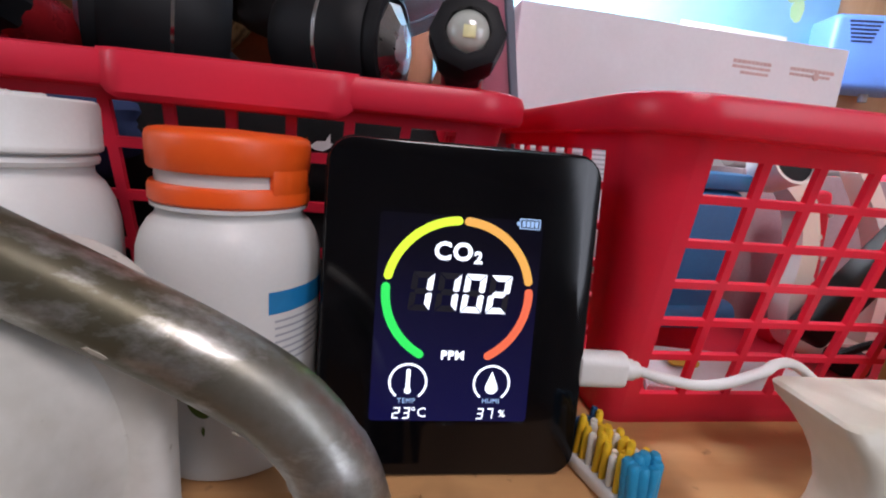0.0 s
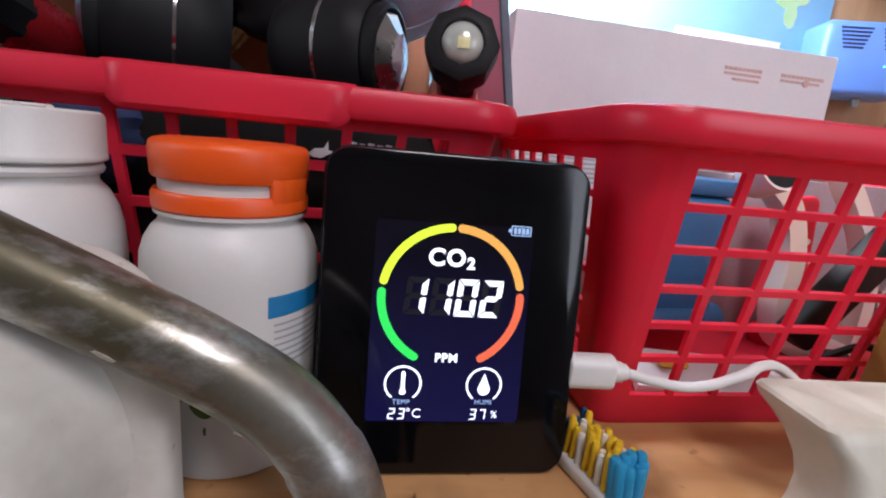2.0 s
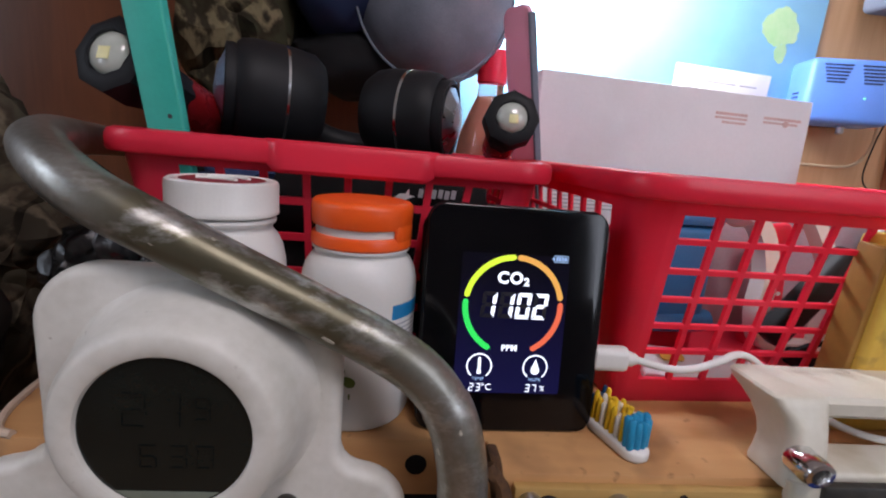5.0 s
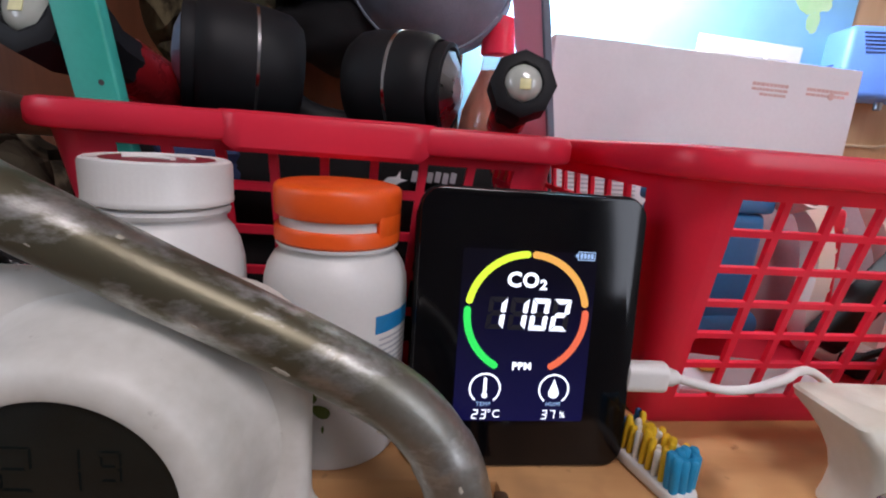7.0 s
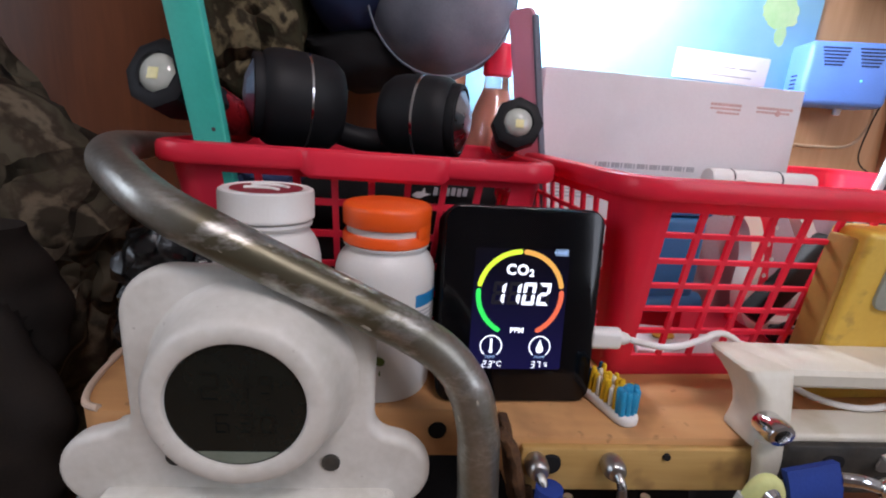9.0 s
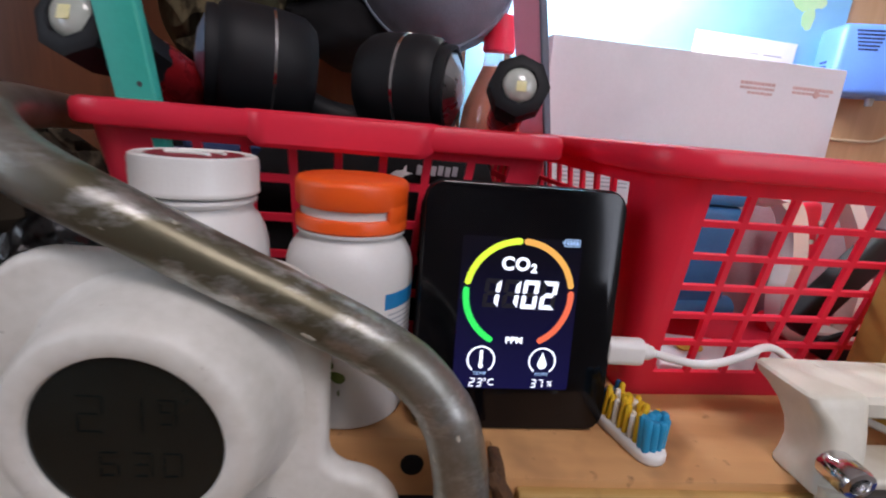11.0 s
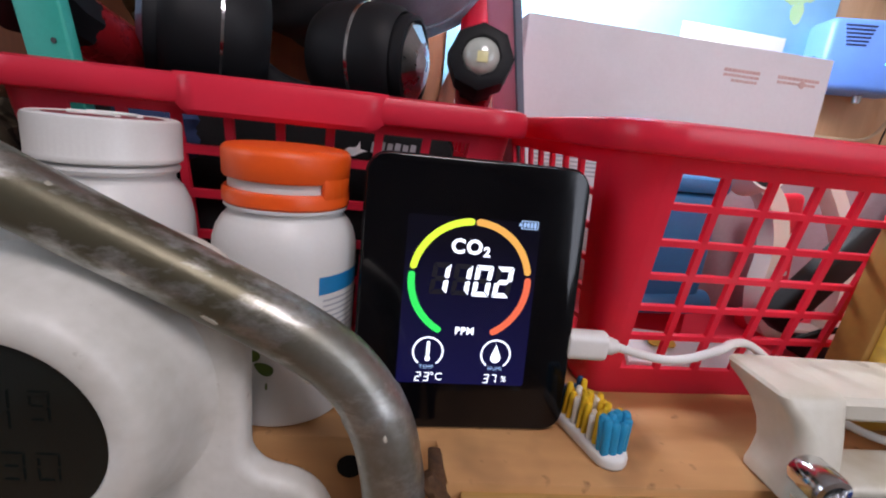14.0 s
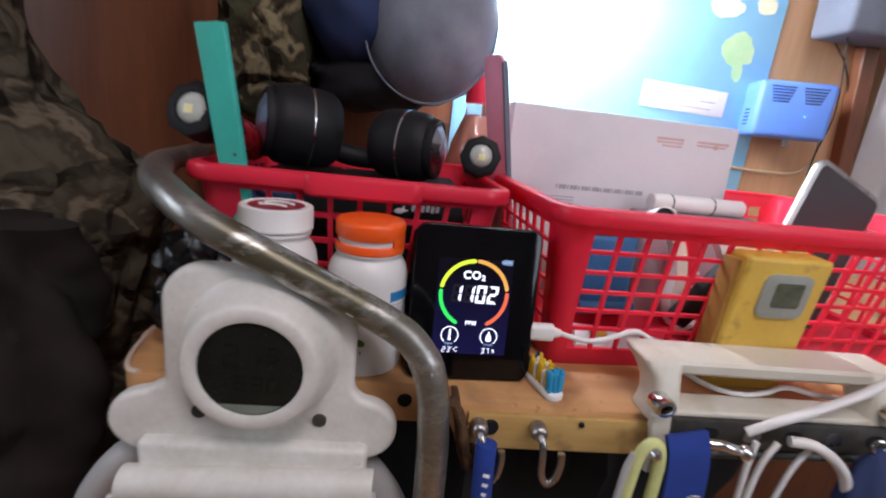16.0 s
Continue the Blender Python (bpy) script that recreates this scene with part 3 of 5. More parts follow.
ICE = glow("display_white", (0.80, 0.88, 1.0), 1.7)
ICE_DIM = glow("display_blue", (0.38, 0.62, 1.0), 0.9)
ARC_G, ARC_Y = glow("display_green", (0.0, 0.85, 0.12), 1.1), glow("display_lime", (0.72, 1.0, 0.04), 1.15)
ARC_O, ARC_R = glow("display_amber", (1.0, 0.50, 0.09), 0.95), glow("display_coral", (1.0, 0.17, 0.07), 0.95)
BACKLIGHT = glow("display_backlight", (0.10, 0.10, 1.0), 0.035)
BACKLIGHT.node_tree.nodes["Principled BSDF"].inputs["Base Color"].default_value = (0.003, 0.003, 0.006, 1)
BACKLIGHT.node_tree.nodes["Principled BSDF"].inputs["Roughness"].default_value = 0.12
bn, bk = BACKLIGHT.node_tree.nodes, BACKLIGHT.node_tree.links
btc, bsep, brng = bn.new("ShaderNodeTexCoord"), bn.new("ShaderNodeSeparateXYZ"), bn.new("ShaderNodeMapRange")
bk.new(btc.outputs["Object"], bsep.inputs[0]), bk.new(bsep.outputs["Z"], brng.inputs[0])
brng.inputs[1].default_value, brng.inputs[2].default_value, brng.inputs[3].default_value, brng.inputs[4].default_value = 0.016, 0.062, 0.048, 0.004
bk.new(brng.outputs[0], bn["Principled BSDF"].inputs["Emission Strength"])

meter = thing("air_quality_meter", pose(0, -0.0035, 0.0003, -7.5, 0, 2.0), "black air-quality meter with lit colour display, standing on the shelf", "meter")
MW, MH, MD = 0.0704, 0.0872, 0.031
shell = prism(rounded(MW, MH, 0.0070, 0.0014, MH / 2), MD, 0.0012, 3, Matrix.Translation((0, MD + 0.0006, 0)) @ UPRIGHT)
for v in shell.verts:
    k = max(0.0, v.co.y - 0.004) / MD
    v.co.z *= 1 - 0.055 * k
    v.co.x = 0.0014 + (v.co.x - 0.0014) * (1 - 0.03 * k)
part("body", shell, mat("meter_black_plastic", (0.009, 0.009, 0.010), (0.006, 0.006, 0.007), 0.6, scale=50, fine=2500, bump=0.06, spec=0.08), meter)
part("front_glass", prism(rounded(MW - 0.0012, MH - 0.0012, 0.0064, 0.0014, MH / 2), 0.0012, 0.0006, 2, Matrix.Translation((0, 0.0010, 0)) @ UPRIGHT), SCREEN_GLASS, meter, "glossy black front pane")
YS = -0.0006
disp = part("display", prism(rounded(0.0415, 0.0535, 0.001, 0.0006, 0.0425), 0.0001, 0, 2, Matrix.Translation((0, -0.00022, 0)) @ UPRIGHT), BACKLIGHT, meter, "dark blue backlit display", False)
RC = (0.0006, 0.0497, 0.0184)
for nm, a0, a1, mm in (("green_arc", -151, -87, ARC_G), ("lime_arc", -78, -4, ARC_Y), ("amber_arc", 4, 78, ARC_O), ("coral_arc", 87, 151, ARC_R)):
    part(nm, arc_strip(RC[0], RC[1], RC[2], 0.0022, a0, a1, YS), mm, disp, "", False)
GHOST = glow("display_unlit_segment", (0.12, 0.12, 0.6), 0.006)
GHOST.node_tree.nodes["Principled BSDF"].inputs["Base Color"].default_value = (0.006, 0.006, 0.010, 1)
for c, x in (("1", -0.0122), ("1", -0.0054), ("0", 0.0012), ("2", 0.0078)):
    part("unlit_figure", digit("8", x, 0.0448, 0.0056, 0.0101, 0.00165, -0.00042), GHOST, disp, "faint unlit segments", False)
    part("figure", digit(c, x, 0.0448, 0.0056, 0.0101, 0.00165, YS), ICE, disp, "white seven-segment figure " + c, False)
part("word", merge(text_mesh("CO", 0.0062, (-0.0014, YS, 0.0601), bold=0.00022), text_mesh("2", 0.0042, (0.0050, YS, 0.0589), bold=0.00018)), ICE, disp, "white letters CO2", False)
part("word", text_mesh("PPM", 0.0032, (0.0003, YS, 0.0334), bold=0.00012), ICE, disp, "white letters PPM", False)
part("captions", merge(text_mesh("TEMP", 0.0018, (-0.0109, YS, 0.0212)), text_mesh("HUMI", 0.0018, (0.0113, YS, 0.0214))), ICE_DIM, disp, "small letters TEMP and HUMI", False)
for nm, cx in (("thermometer_icon", -0.0107), ("drop_icon", 0.0112)):
    ring = arc_strip(cx, 0.0262, 0.0047, 0.0006, -140, 140, YS)
    if nm == "thermometer_icon":
        pic = merge(prism(rounded(0.0011, 0.0062, 0.00055, cx, 0.0266, 5), 0.00002, 0, 2, Matrix.Translation((0, YS, 0)) @ UPRIGHT), prism(rounded(0.0018, 0.0018, 0.0009, cx, 0.0240, 5), 0.00003, 0, 2, Matrix.Translation((0, YS, 0)) @ UPRIGHT))
    else:
        pts = [(cx, 0.0296)] + [(cx + 0.0017 * math.sin(radians(a)), 0.0250 - 0.0017 * math.cos(radians(a))) for a in range(110, -111, -20)]
        pic = prism(pts, 0.00002, 0, 2, Matrix.Translation((0, YS, 0)) @ UPRIGHT)
    part(nm, merge(ring, pic), ICE, disp, "", False)
part("small_digits", merge(*[digit(c, x, 0.0164, 0.0019, 0.0031, 0.00045, YS) for c, x in (("2", -0.0144), ("3", -0.0118), ("3", 0.0076), ("7", 0.0102))],
                          text_mesh("\u00b0C", 0.0036, (-0.0075, YS, 0.0180)), text_mesh("%", 0.0028, (0.0146, YS, 0.0179))), ICE, disp, "white figures 23 degrees and 37 percent", False)
part("battery_icon", merge(*[rbox(0.00085, 0.0001, 0.0016, (0.0161 + 0.0011 * k, YS, 0.0684)) for k in range(4)], rbox(0.0052, 0.0001, 0.0003, (0.0177, YS, 0.0696)), rbox(0.0052, 0.0001, 0.0003, (0.0177, YS, 0.0672)),
                          rbox(0.0003, 0.0001, 0.0026, (0.0203, YS, 0.0684)), rbox(0.0003, 0.0001, 0.0026, (0.0151, YS, 0.0684)), rbox(0.0006, 0.0001, 0.0010, (0.0146, YS, 0.0684))), ICE_DIM, disp, "", False)

# ---- charging cable ----
plug_cable = thing("charging_cable", pose(0.0352, 0.0040, 0.0298), "white charging cable plugged into the side of the meter", "cable")
part("plug", prism(rounded(0.0100, 0.0072, 0.0030), 0.0136, 0.0009, 2, Matrix.Rotation(radians(90), 4, "Y")), WHITE_PL, plug_cable)
part("strain_relief", lathe([(0, 0.0130), (0.0030, 0.0130), (0.0030, 0.0160), (0.0024, 0.0162), (0.0024, 0.0176), (0.0018, 0.0182), (0, 0.0182)], 20, Matrix.Rotation(radians(90), 4, "Y")), WHITE_PL, plug_cable)
part("cord", tube([(0.017, 0, 0), (0.0235, -0.003, -0.0006), (0.0330, -0.004, -0.0018), (0.0405, -0.005, -0.0004), (0.0465, -0.0055, 0.0022), (0.0515, -0.005, 0.0040), (0.0570, -0.002, 0.0046), (0.0660, 0.0016, 0.0030), (0.0760, 0.0028, -0.0030), (0.0870, -0.002, -0.0130), (0.1050, -0.012, -0.0205), (0.1210, -0.018, -0.0216), (0.1370, -0.017, -0.0206), (0.155, -0.012, -0.019), (0.184, -0.012, -0.024), (0.25, -0.009, -0.0275)], 0.0015, 10), WHITE_PL, plug_cable)


# ---- bottles ----
def pill_bottle(m, label, body, group="pill bottles on the shelf"):
    b = thing("pill_bottle", m, label, "bottle", group)
    part("body", lathe(body, 56), WHITE_BOTTLE, b)
    return b


ob = pill_bottle(pose(-0.0582, 0.0140, 0), "white plastic pill bottle with orange tear-band cap and plant label", [(0, 0), (0.0185, 0), (0.0208, 0.0008), (0.0217, 0.003), (0.0219, 0.030), (0.0219, 0.052), (0.0216, 0.0565), (0.0206, 0.0600), (0.0190, 0.0628), (0.0176, 0.0642), (0.0172, 0.0650), (0.0172, 0.0662), (0.0183, 0.0666), (0.0183, 0.0674), (0.0172, 0.0678), (0.0170, 0.081), (0, 0.081)])
part("cap", lathe([(0.0172, 0.0752), (0.0182, 0.0752), (0.0186, 0.0758), (0.0188, 0.0800), (0.0188, 0.0822), (0.0185, 0.0834), (0.0177, 0.0841), (0.0160, 0.0845), (0, 0.0850)], 56), ORANGE, ob, "orange screw cap")
part("tear_band", lathe([(0.0172, 0.0678), (0.0182, 0.0676), (0.0187, 0.0682), (0.0187, 0.0712), (0.0182, 0.0722), (0.0172, 0.0723)], 56), ORANGE, ob, "orange tear band")
tab = merge(*[rbox(0.0042, 0.0016, 0.0062, (0, 0, 0), 0.0005, 2, Matrix.Translation((0.0179 * math.sin(radians(a)), -0.0179 * math.cos(radians(a)), 0.0737)) @ Matrix.Rotation(radians(a), 4, "Z")) for a in (52, 62, 72, 82)])
part("tear_tab", tab, ORANGE, ob, "orange tab that joins cap and band")


def wrap_patch(r, a0, a1, z0, z1, n=10):
    """A thin label patch on a cylinder; angles from the front, to the right."""
    bm = bmesh.new()
    rows = [[bm.verts.new((r * math.sin(radians(a0 + (a1 - a0) * k / n)), -r * math.cos(radians(a0 + (a1 - a0) * k / n)), z)) for k in range(n + 1)] for z in (z0, z1)]
    for k in range(n):
        bm.faces.new((rows[0][k], rows[0][k + 1], rows[1][k + 1], rows[1][k]))
    return bm


part("blue_panel", wrap_patch(0.02206, 38, 105, 0.0435, 0.0490), PRINT_BLUE, ob, "blue label panel")
part("small_print", merge(*[wrap_patch(0.02206, 42, 42 + w, z, z + 0.0006) for z, w in ((0.0412, 40), (0.0394, 46), (0.0376, 38), (0.0358, 44), (0.0340, 47), (0.0322, 36), (0.0304, 42))]), PRINT_GREY, ob, "unreadable lines of small print")
part("fine_line", wrap_patch(0.02206, -14, 6, 0.0462, 0.0466), PRINT_BLUE, ob)


def print_leaf(a, z, la, lz, turn, n=14):
    bm = bmesh.new()
    vs = []
    for k in range(n):
        t = 2 * math.pi * k / n
        x, y = la * math.cos(t), lz * math.sin(t) * (1 + 0.3 * math.cos(t))
        da, dz = x * math.cos(turn) - y * math.sin(turn), x * math.sin(turn) + y * math.cos(turn)
        ang = radians(a) + da / 0.0219
        vs.append(bm.verts.new((0.02208 * math.sin(ang), -0.02208 * math.cos(ang), z + dz)))
    bm.faces.new(vs)
    return bm


part("leaf_print", merge(print_leaf(-13, 0.0248, 0.0034, 0.0018, 0.3), print_leaf(-2, 0.0213, 0.0030, 0.0019, -0.5), print_leaf(0, 0.0155, 0.0004, 0.0012, 0), print_leaf(-27, 0.0200, 0.0034, 0.0018, 0.9)), LEAF_GREEN, ob, "printed green leaves")

wb = pill_bottle(pose(-0.1067, 0.0087, 0), "plain white plastic pill bottle with ribbed white cap", [(0, 0), (0.0185, 0), (0.0206, 0.001), (0.0214, 0.004), (0.0215, 0.054), (0.0212, 0.0600), (0.0202, 0.0650), (0.0184, 0.0690), (0.0168, 0.0708), (0.0164, 0.0716), (0.0164, 0.0732), (0.0174, 0.0736), (0.0178, 0.0746), (0.0174, 0.0756), (0.0164, 0.0760), (0.0164, 0.085), (0, 0.085)])


def ribbed_cap():
    n, prof = 132, [(0.0170, 0.0764), (0.0180, 0.0764), (0.0185, 0.0768), (0.0186, 0.0774), (0.0185, 0.0782), (0.0185, 0.0786), (0.0185, 0.0868), (0.0181, 0.0879), (0.0172, 0.0884), (0.0166, 0.0880), (0, 0.0880)]
    bm = lathe(prof, n)
    for v in bm.verts:
        if 0.0784 < v.co.z < 0.0872:
            a = math.atan2(v.co.y, v.co.x) * n / (2 * math.pi)
            if round(a) % 2:
                v.co.x *= 0.972
                v.co.y *= 0.972
    return bm


part("cap", ribbed_cap(), WHITE_PL, wb, "ribbed white screw cap")
part("cap_print", lathe([(0, 0.08815), (0.0140, 0.08815), (0.0140, 0.0882), (0, 0.0882)], 40), PRINT_MAROON, wb, "round maroon print on the lid")
part("cap_mark", merge(tube([(-0.007, 0.003, 0.0883), (-0.003, 0.006, 0.0883), (0.003, 0.006, 0.0883), (0.008, 0.002, 0.0883)], 0.0009, 6), tube([(-0.008, -0.003, 0.0883), (0, -0.002, 0.0883), (0.006, -0.005, 0.0883)], 0.0009, 6)), WHITE_PL, wb, "white mark on the lid")

# ---- steel tube in front ----
rail = thing("steel_tube", pose(-0.0165, -0.0335, -0.9), "worn galvanised steel tube, bent in front of the bottles", "tube")
PZ = [(0.004, 0.0, 0.0), (0.003, 0, 0.5), (0.001, 0, 0.80), (0.0, 0, 0.868), (-0.0015, 0, 0.893), (-0.003, 0.0, 0.908), (-0.0075, 0.001, 0.9240), (-0.0165, 0.002, 0.9367), (-0.030, 0.003, 0.9457), (-0.052, 0.004, 0.9562), (-0.073, 0.004, 0.9662), (-0.094, 0.004, 0.9765), (-0.1102, 0.0054, 0.9840), (-0.1219, 0.0102, 0.9898), (-0.1338, 0.0208, 0.9943), (-0.1466, 0.0381, 0.9964), (-0.1601, 0.0655, 0.9972), (-0.1789, 0.1136, 0.9953), (-0.2035, 0.1927, 0.9910), (-0.2652, 0.3831, 0.9812)]
part("tube", tube(PZ, [0.0081] * 4 + [0.0077] * 8, 28, 10), PIPE_STEEL, rail)
random.seed(7)
for k in range(16):
    i = random.uniform(4.2, 14)
    j, f = int(i), i - int(i)
    c = Vector(PZ[j]).lerp(Vector(PZ[j + 1]), f)
    d = (Vector(PZ[j + 1]) - Vector(PZ[j])).normalized()
    a = random.uniform(-1.1, 1.2)
    side = Vector((0, -1, 0))
    up = d.cross(side)
    up = up if up.z > 0 else -up
    nrm = side * math.cos(a) + up * math.sin(a)
    s = random.uniform(0.0003, 0.0008)
    fl = bmesh.new()
    bmesh.ops.create_icosphere(fl, subdivisions=2, radius=1)
    for v in fl.verts:
        v.co *= 1 + 0.5 * noise.noise(v.co * 1.7 + Vector((k, 0, 0)))
    m3 = Matrix((d, nrm.cross(d), nrm)).transposed().to_4x4()
    bmesh.ops.transform(fl, matrix=Matrix.Translation(c + nrm * (0.0080 if i < 6 else 0.0076)) @ m3 @ Matrix.Diagonal((s * random.uniform(1.2, 3.5), s, 0.00016, 1)), verts=fl.verts)
    part("paint_fleck", fl, FLECK, rail)
clip = thing("rusty_clip", pose(-0.0045, -0.0285, -0.014), "rusty brown iron clip holding the tube at the shelf", "bracket")
strap_bm = merge(rbox(0.0046, 0.010, 0.040, (0.0010, 0.001, 0.003), 0.0014), rbox(0.009, 0.0045, 0.016, (0.004, 0.000, -0.014), 0.0012), tube([(-0.0015, -0.004, 0.022), (0.0016, -0.006, 0.015), (0.0026, -0.006, 0.0), (0.0040, -0.005, -0.018)], 0.0025, 8))
for v in strap_bm.verts:
    v.co += Vector((-0.22 * v.co.z, 0, 0)) + Vector((1, 0.6, 0)) * 0.0012 * noise.noise(v.co * 260)
part("strap", strap_bm, RUST, clip)

# ---- toothbrush ----
brush = thing("toothbrush", Matrix.Translation((0.0490, -0.0205, 0.0)) @ Matrix.Rotation(math.atan2(0.0505, -0.0155), 4, "Z"), "white toothbrush with yellow, white and blue bristles, lying on the shelf", "toothbrush")
hull = []
for k in range(13):
    a = math.pi / 2 + math.pi * k / 12
    hull.append((0.0055 + 0.0055 * math.cos(a), 0.0055 * math.sin(a)))
hull += [(0.030, -0.0055), (0.036, -0.0042), (0.044, -0.0030), (0.11, -0.0042), (0.13, -0.0042), (0.13, 0.0042), (0.11, 0.0042), (0.044, 0.0030), (0.036, 0.0042), (0.030, 0.0055)]
part("head_and_handle", prism(hull, 0.0048, 0.0016, 3), WHITE_PL, brush, "white plastic brush head")
random.seed(3)
for mname, mm, cells in (("blue_tuft", BRISTLE_B, [(i, j) for i in (0, 1) for j in range(4)]), ("yellow_tuft", BRISTLE_Y, [(i, j) for i in range(2, 9) for j in range(4) if (i + j) % 3]),
                         ("white_tuft", BRISTLE_W, [(i, j) for i in range(2, 9) for j in range(4) if not (i + j) % 3]), ("dark_tuft", BRISTLE_D, [(i, j) for i in (9,) for j in range(4)])):
    hgt = {"blue_tuft": 0.0124, "yellow_tuft": 0.0116, "white_tuft": 0.0100, "dark_tuft": 0.0112}[mname]
    r = 0.00150 if mname == "blue_tuft" else 0.00105
    src = None
    for i, j in cells:
        o = part(mname, lathe([(0, 0), (r * 0.9, 0), (r, hgt * 0.6), (r * 1.05, hgt * 0.93), (r * 0.7, hgt), (0, hgt)], 10), mm, brush) if src is None else new(mname, src.data)
        src = src or o
        o.parent = brush
        edge = (abs(j - 1.5) > 1 and i in (0,)) * 0.0008
        o.matrix_basis = Matrix.Translation((0.0034 + 0.00268 * i + edge, (j - 1.5) * 0.0023, 0.0042)) @ Euler((random.uniform(-0.07, 0.07), random.uniform(-0.07, 0.05), 0)).to_matrix().to_4x4() @ Matrix.Diagonal((1, 1, random.uniform(0.84, 1.10), 1))

# ---- white thermometer housing hung on the shelf front ----
unit = thing("wall_thermometer", pose(-0.1045, -0.025, 0.0), "grubby white plastic thermometer with round dark display on shelf front", "thermometer")


def unit_outline():
    """The plate with round top corners, running by hollow fillets into two lobes."""
    half = [(0.0255 + 0.020 * math.cos(radians(t)), 0.0440 + 0.020 * math.sin(radians(t))) for t in range(90, -1, -9)]
    half += [(0.0545 + 0.009 * math.cos(radians(t)), 0.006 + 0.009 * math.sin(radians(t))) for t in range(180, 261, 10)]
    half += [(0.0515 + 0.0175 * math.cos(radians(t)), -0.0205 + 0.0175 * math.sin(radians(t))) for t in range(75, -91, -11)]
    return half + [(-x * (1.07 if x > 0.047 else 1.0), z) for x, z in reversed(half)]


part("front_shell", prism(unit_outline(), 0.0100, 0.0036, 5, Matrix.Translation((0, 0.0100, 0)) @ UPRIGHT), DEVICE_WHITE, unit)
part("mount_block", rbox(0.086, 0.0065, 0.020, (0, 0.0125, -0.0150), 0.002), DEVICE_WHITE, unit)
boss = lathe([(0.0400, 0.0), (0.0376, 0.0012), (0.0354, 0.0050), (0.0336, 0.0115), (0.0317, 0.0180), (0.0303, 0.0202), (0.0288, 0.0213), (0.0242, 0.0213), (0.0233, 0.0208), (0.0229, 0.0198), (0.0228, 0.0188)], 72, Matrix.Translation((0.0014, 0.001, 0.0230)) @ Matrix.Rotation(radians(90), 4, "X"))
part("bezel", boss, DEVICE_WHITE, unit, "raised round white bezel")
part("display", lathe([(0, 0.0196), (0.0230, 0.0196), (0.0230, 0.0180), (0, 0.0180)], 64, Matrix.Translation((0.0014, 0.001, 0.0230)) @ Matrix.Rotation(radians(90), 4, "X")), LCD_DARK, unit, "round dark liquid-crystal display")
chord = [(0.0222 * math.sin(radians(a)), -0.0222 * math.cos(radians(a))) for a in range(-38, 39, 4)]
part("display_foot", prism(chord, 0.0002, 0, 2, Matrix.Translation((0.0014, -0.0187, 0.0230)) @ UPRIGHT), LCD, unit, "pale strip at the foot of the display")
LCD_INK = mat("faint_lcd_ink", (0.0088, 0.0112, 0.0098), (0.0078, 0.010, 0.009), 0.14, spec=0.35, scale=60, bump=0.0)
for c, x, z, w, h in (("2", -0.0105, 0.0248, 0.0066, 0.0105), ("1", -0.0015, 0.0248, 0.0066, 0.0105), ("9", 0.0085, 0.0273, 0.0045, 0.0075), ("6", -0.0065, 0.0123, 0.005, 0.0075), ("3", 0.0015, 0.0123, 0.005, 0.0075), ("0", 0.0085, 0.0123, 0.005, 0.0075)):
    part("figure", digit(c, x, z, w, h, 0.0009, -0.0190, 0.05), LCD_INK, unit, "faint dark figure", False)
for sx, sz in ((-0.0288, -0.0118), (0.0295, -0.0138)):
    part("screw", lathe([(0, 0.0), (0.0036, 0.0), (0.0036, 0.0010), (0.0022, 0.0004), (0, 0.0004)], 24, Matrix.Translation((sx, -0.0004, sz)) @ Matrix.Rotation(radians(90), 4, "X")), BLACK_METAL, unit, "dark screw in its recess")
part("apron", rbox(0.112, 0.010, 0.020, (-0.001, -0.0020, -0.0365), 0.0035, 3), DEVICE_WHITE, unit, "sloping foot of the housing")
part("hinge_roll", tube([(-0.061, -0.011, -0.0455), (0, -0.011, -0.0445), (0.059, -0.011, -0.0435)], 0.0082, 24, 4), DEVICE_WHITE, unit)
part("flap", merge(rbox(0.128, 0.0035, 0.075, (0, 0, 0), 0.0015, 2, Matrix.Translation((-0.003, -0.022, -0.087)) @ Matrix.Rotation(radians(-12), 4, "X")),
                   rbox(0.0035, 0.012, 0.085, (0, 0, 0), 0.0015, 2, Matrix.Translation((0.0595, -0.022, -0.090)) @ Matrix.Rotation(radians(-12), 4, "X")),
                   rbox(0.0035, 0.012, 0.085, (0, 0, 0), 0.0015, 2, Matrix.Translation((-0.0675, -0.022, -0.096)) @ Matrix.Rotation(radians(-12), 4, "X"))), DEVICE_WHITE, unit, "white hinged flap")
ring_pts = [(-0.012 + 0.090 * math.sin(radians(a)), 0.018, -0.118 + 0.088 * math.cos(radians(a))) for a in range(-150, 151, 15)]
part("rear_ring", tube(ring_pts, 0.009, 16, 4), GREY_TUB, unit, "pale grey round rear housing")

# ---- white plastic bracket on the shelf edge ----
brk = thing("plastic_bracket", pose(0.095, -0.010, 0.0), "white plastic bracket with chrome bolts clamped over the shelf edge", "bracket")
WB = CREAM


def loft(levels, n=6):
    """A body of round-cornered rectangles (z, x0, x1, y0, y1, radius), one above the other."""
    bm = bmesh.new()
    rings = []
    for z, x0, x1, y0, y1, r in levels:
        rings.append([bm.verts.new((x, y, z)) for x, y, _, _ in rounded_n(x0, x1, y0, y1, r, n)])
    for a, b in zip(rings, rings[1:]):
        for k in range(len(a)):
            q = (k + 1) % len(a)
            bm.faces.new((a[k], a[q], b[q], b[k]))
    bm.faces.new(rings[0]), bm.faces.new(rings[-1])
    return bm


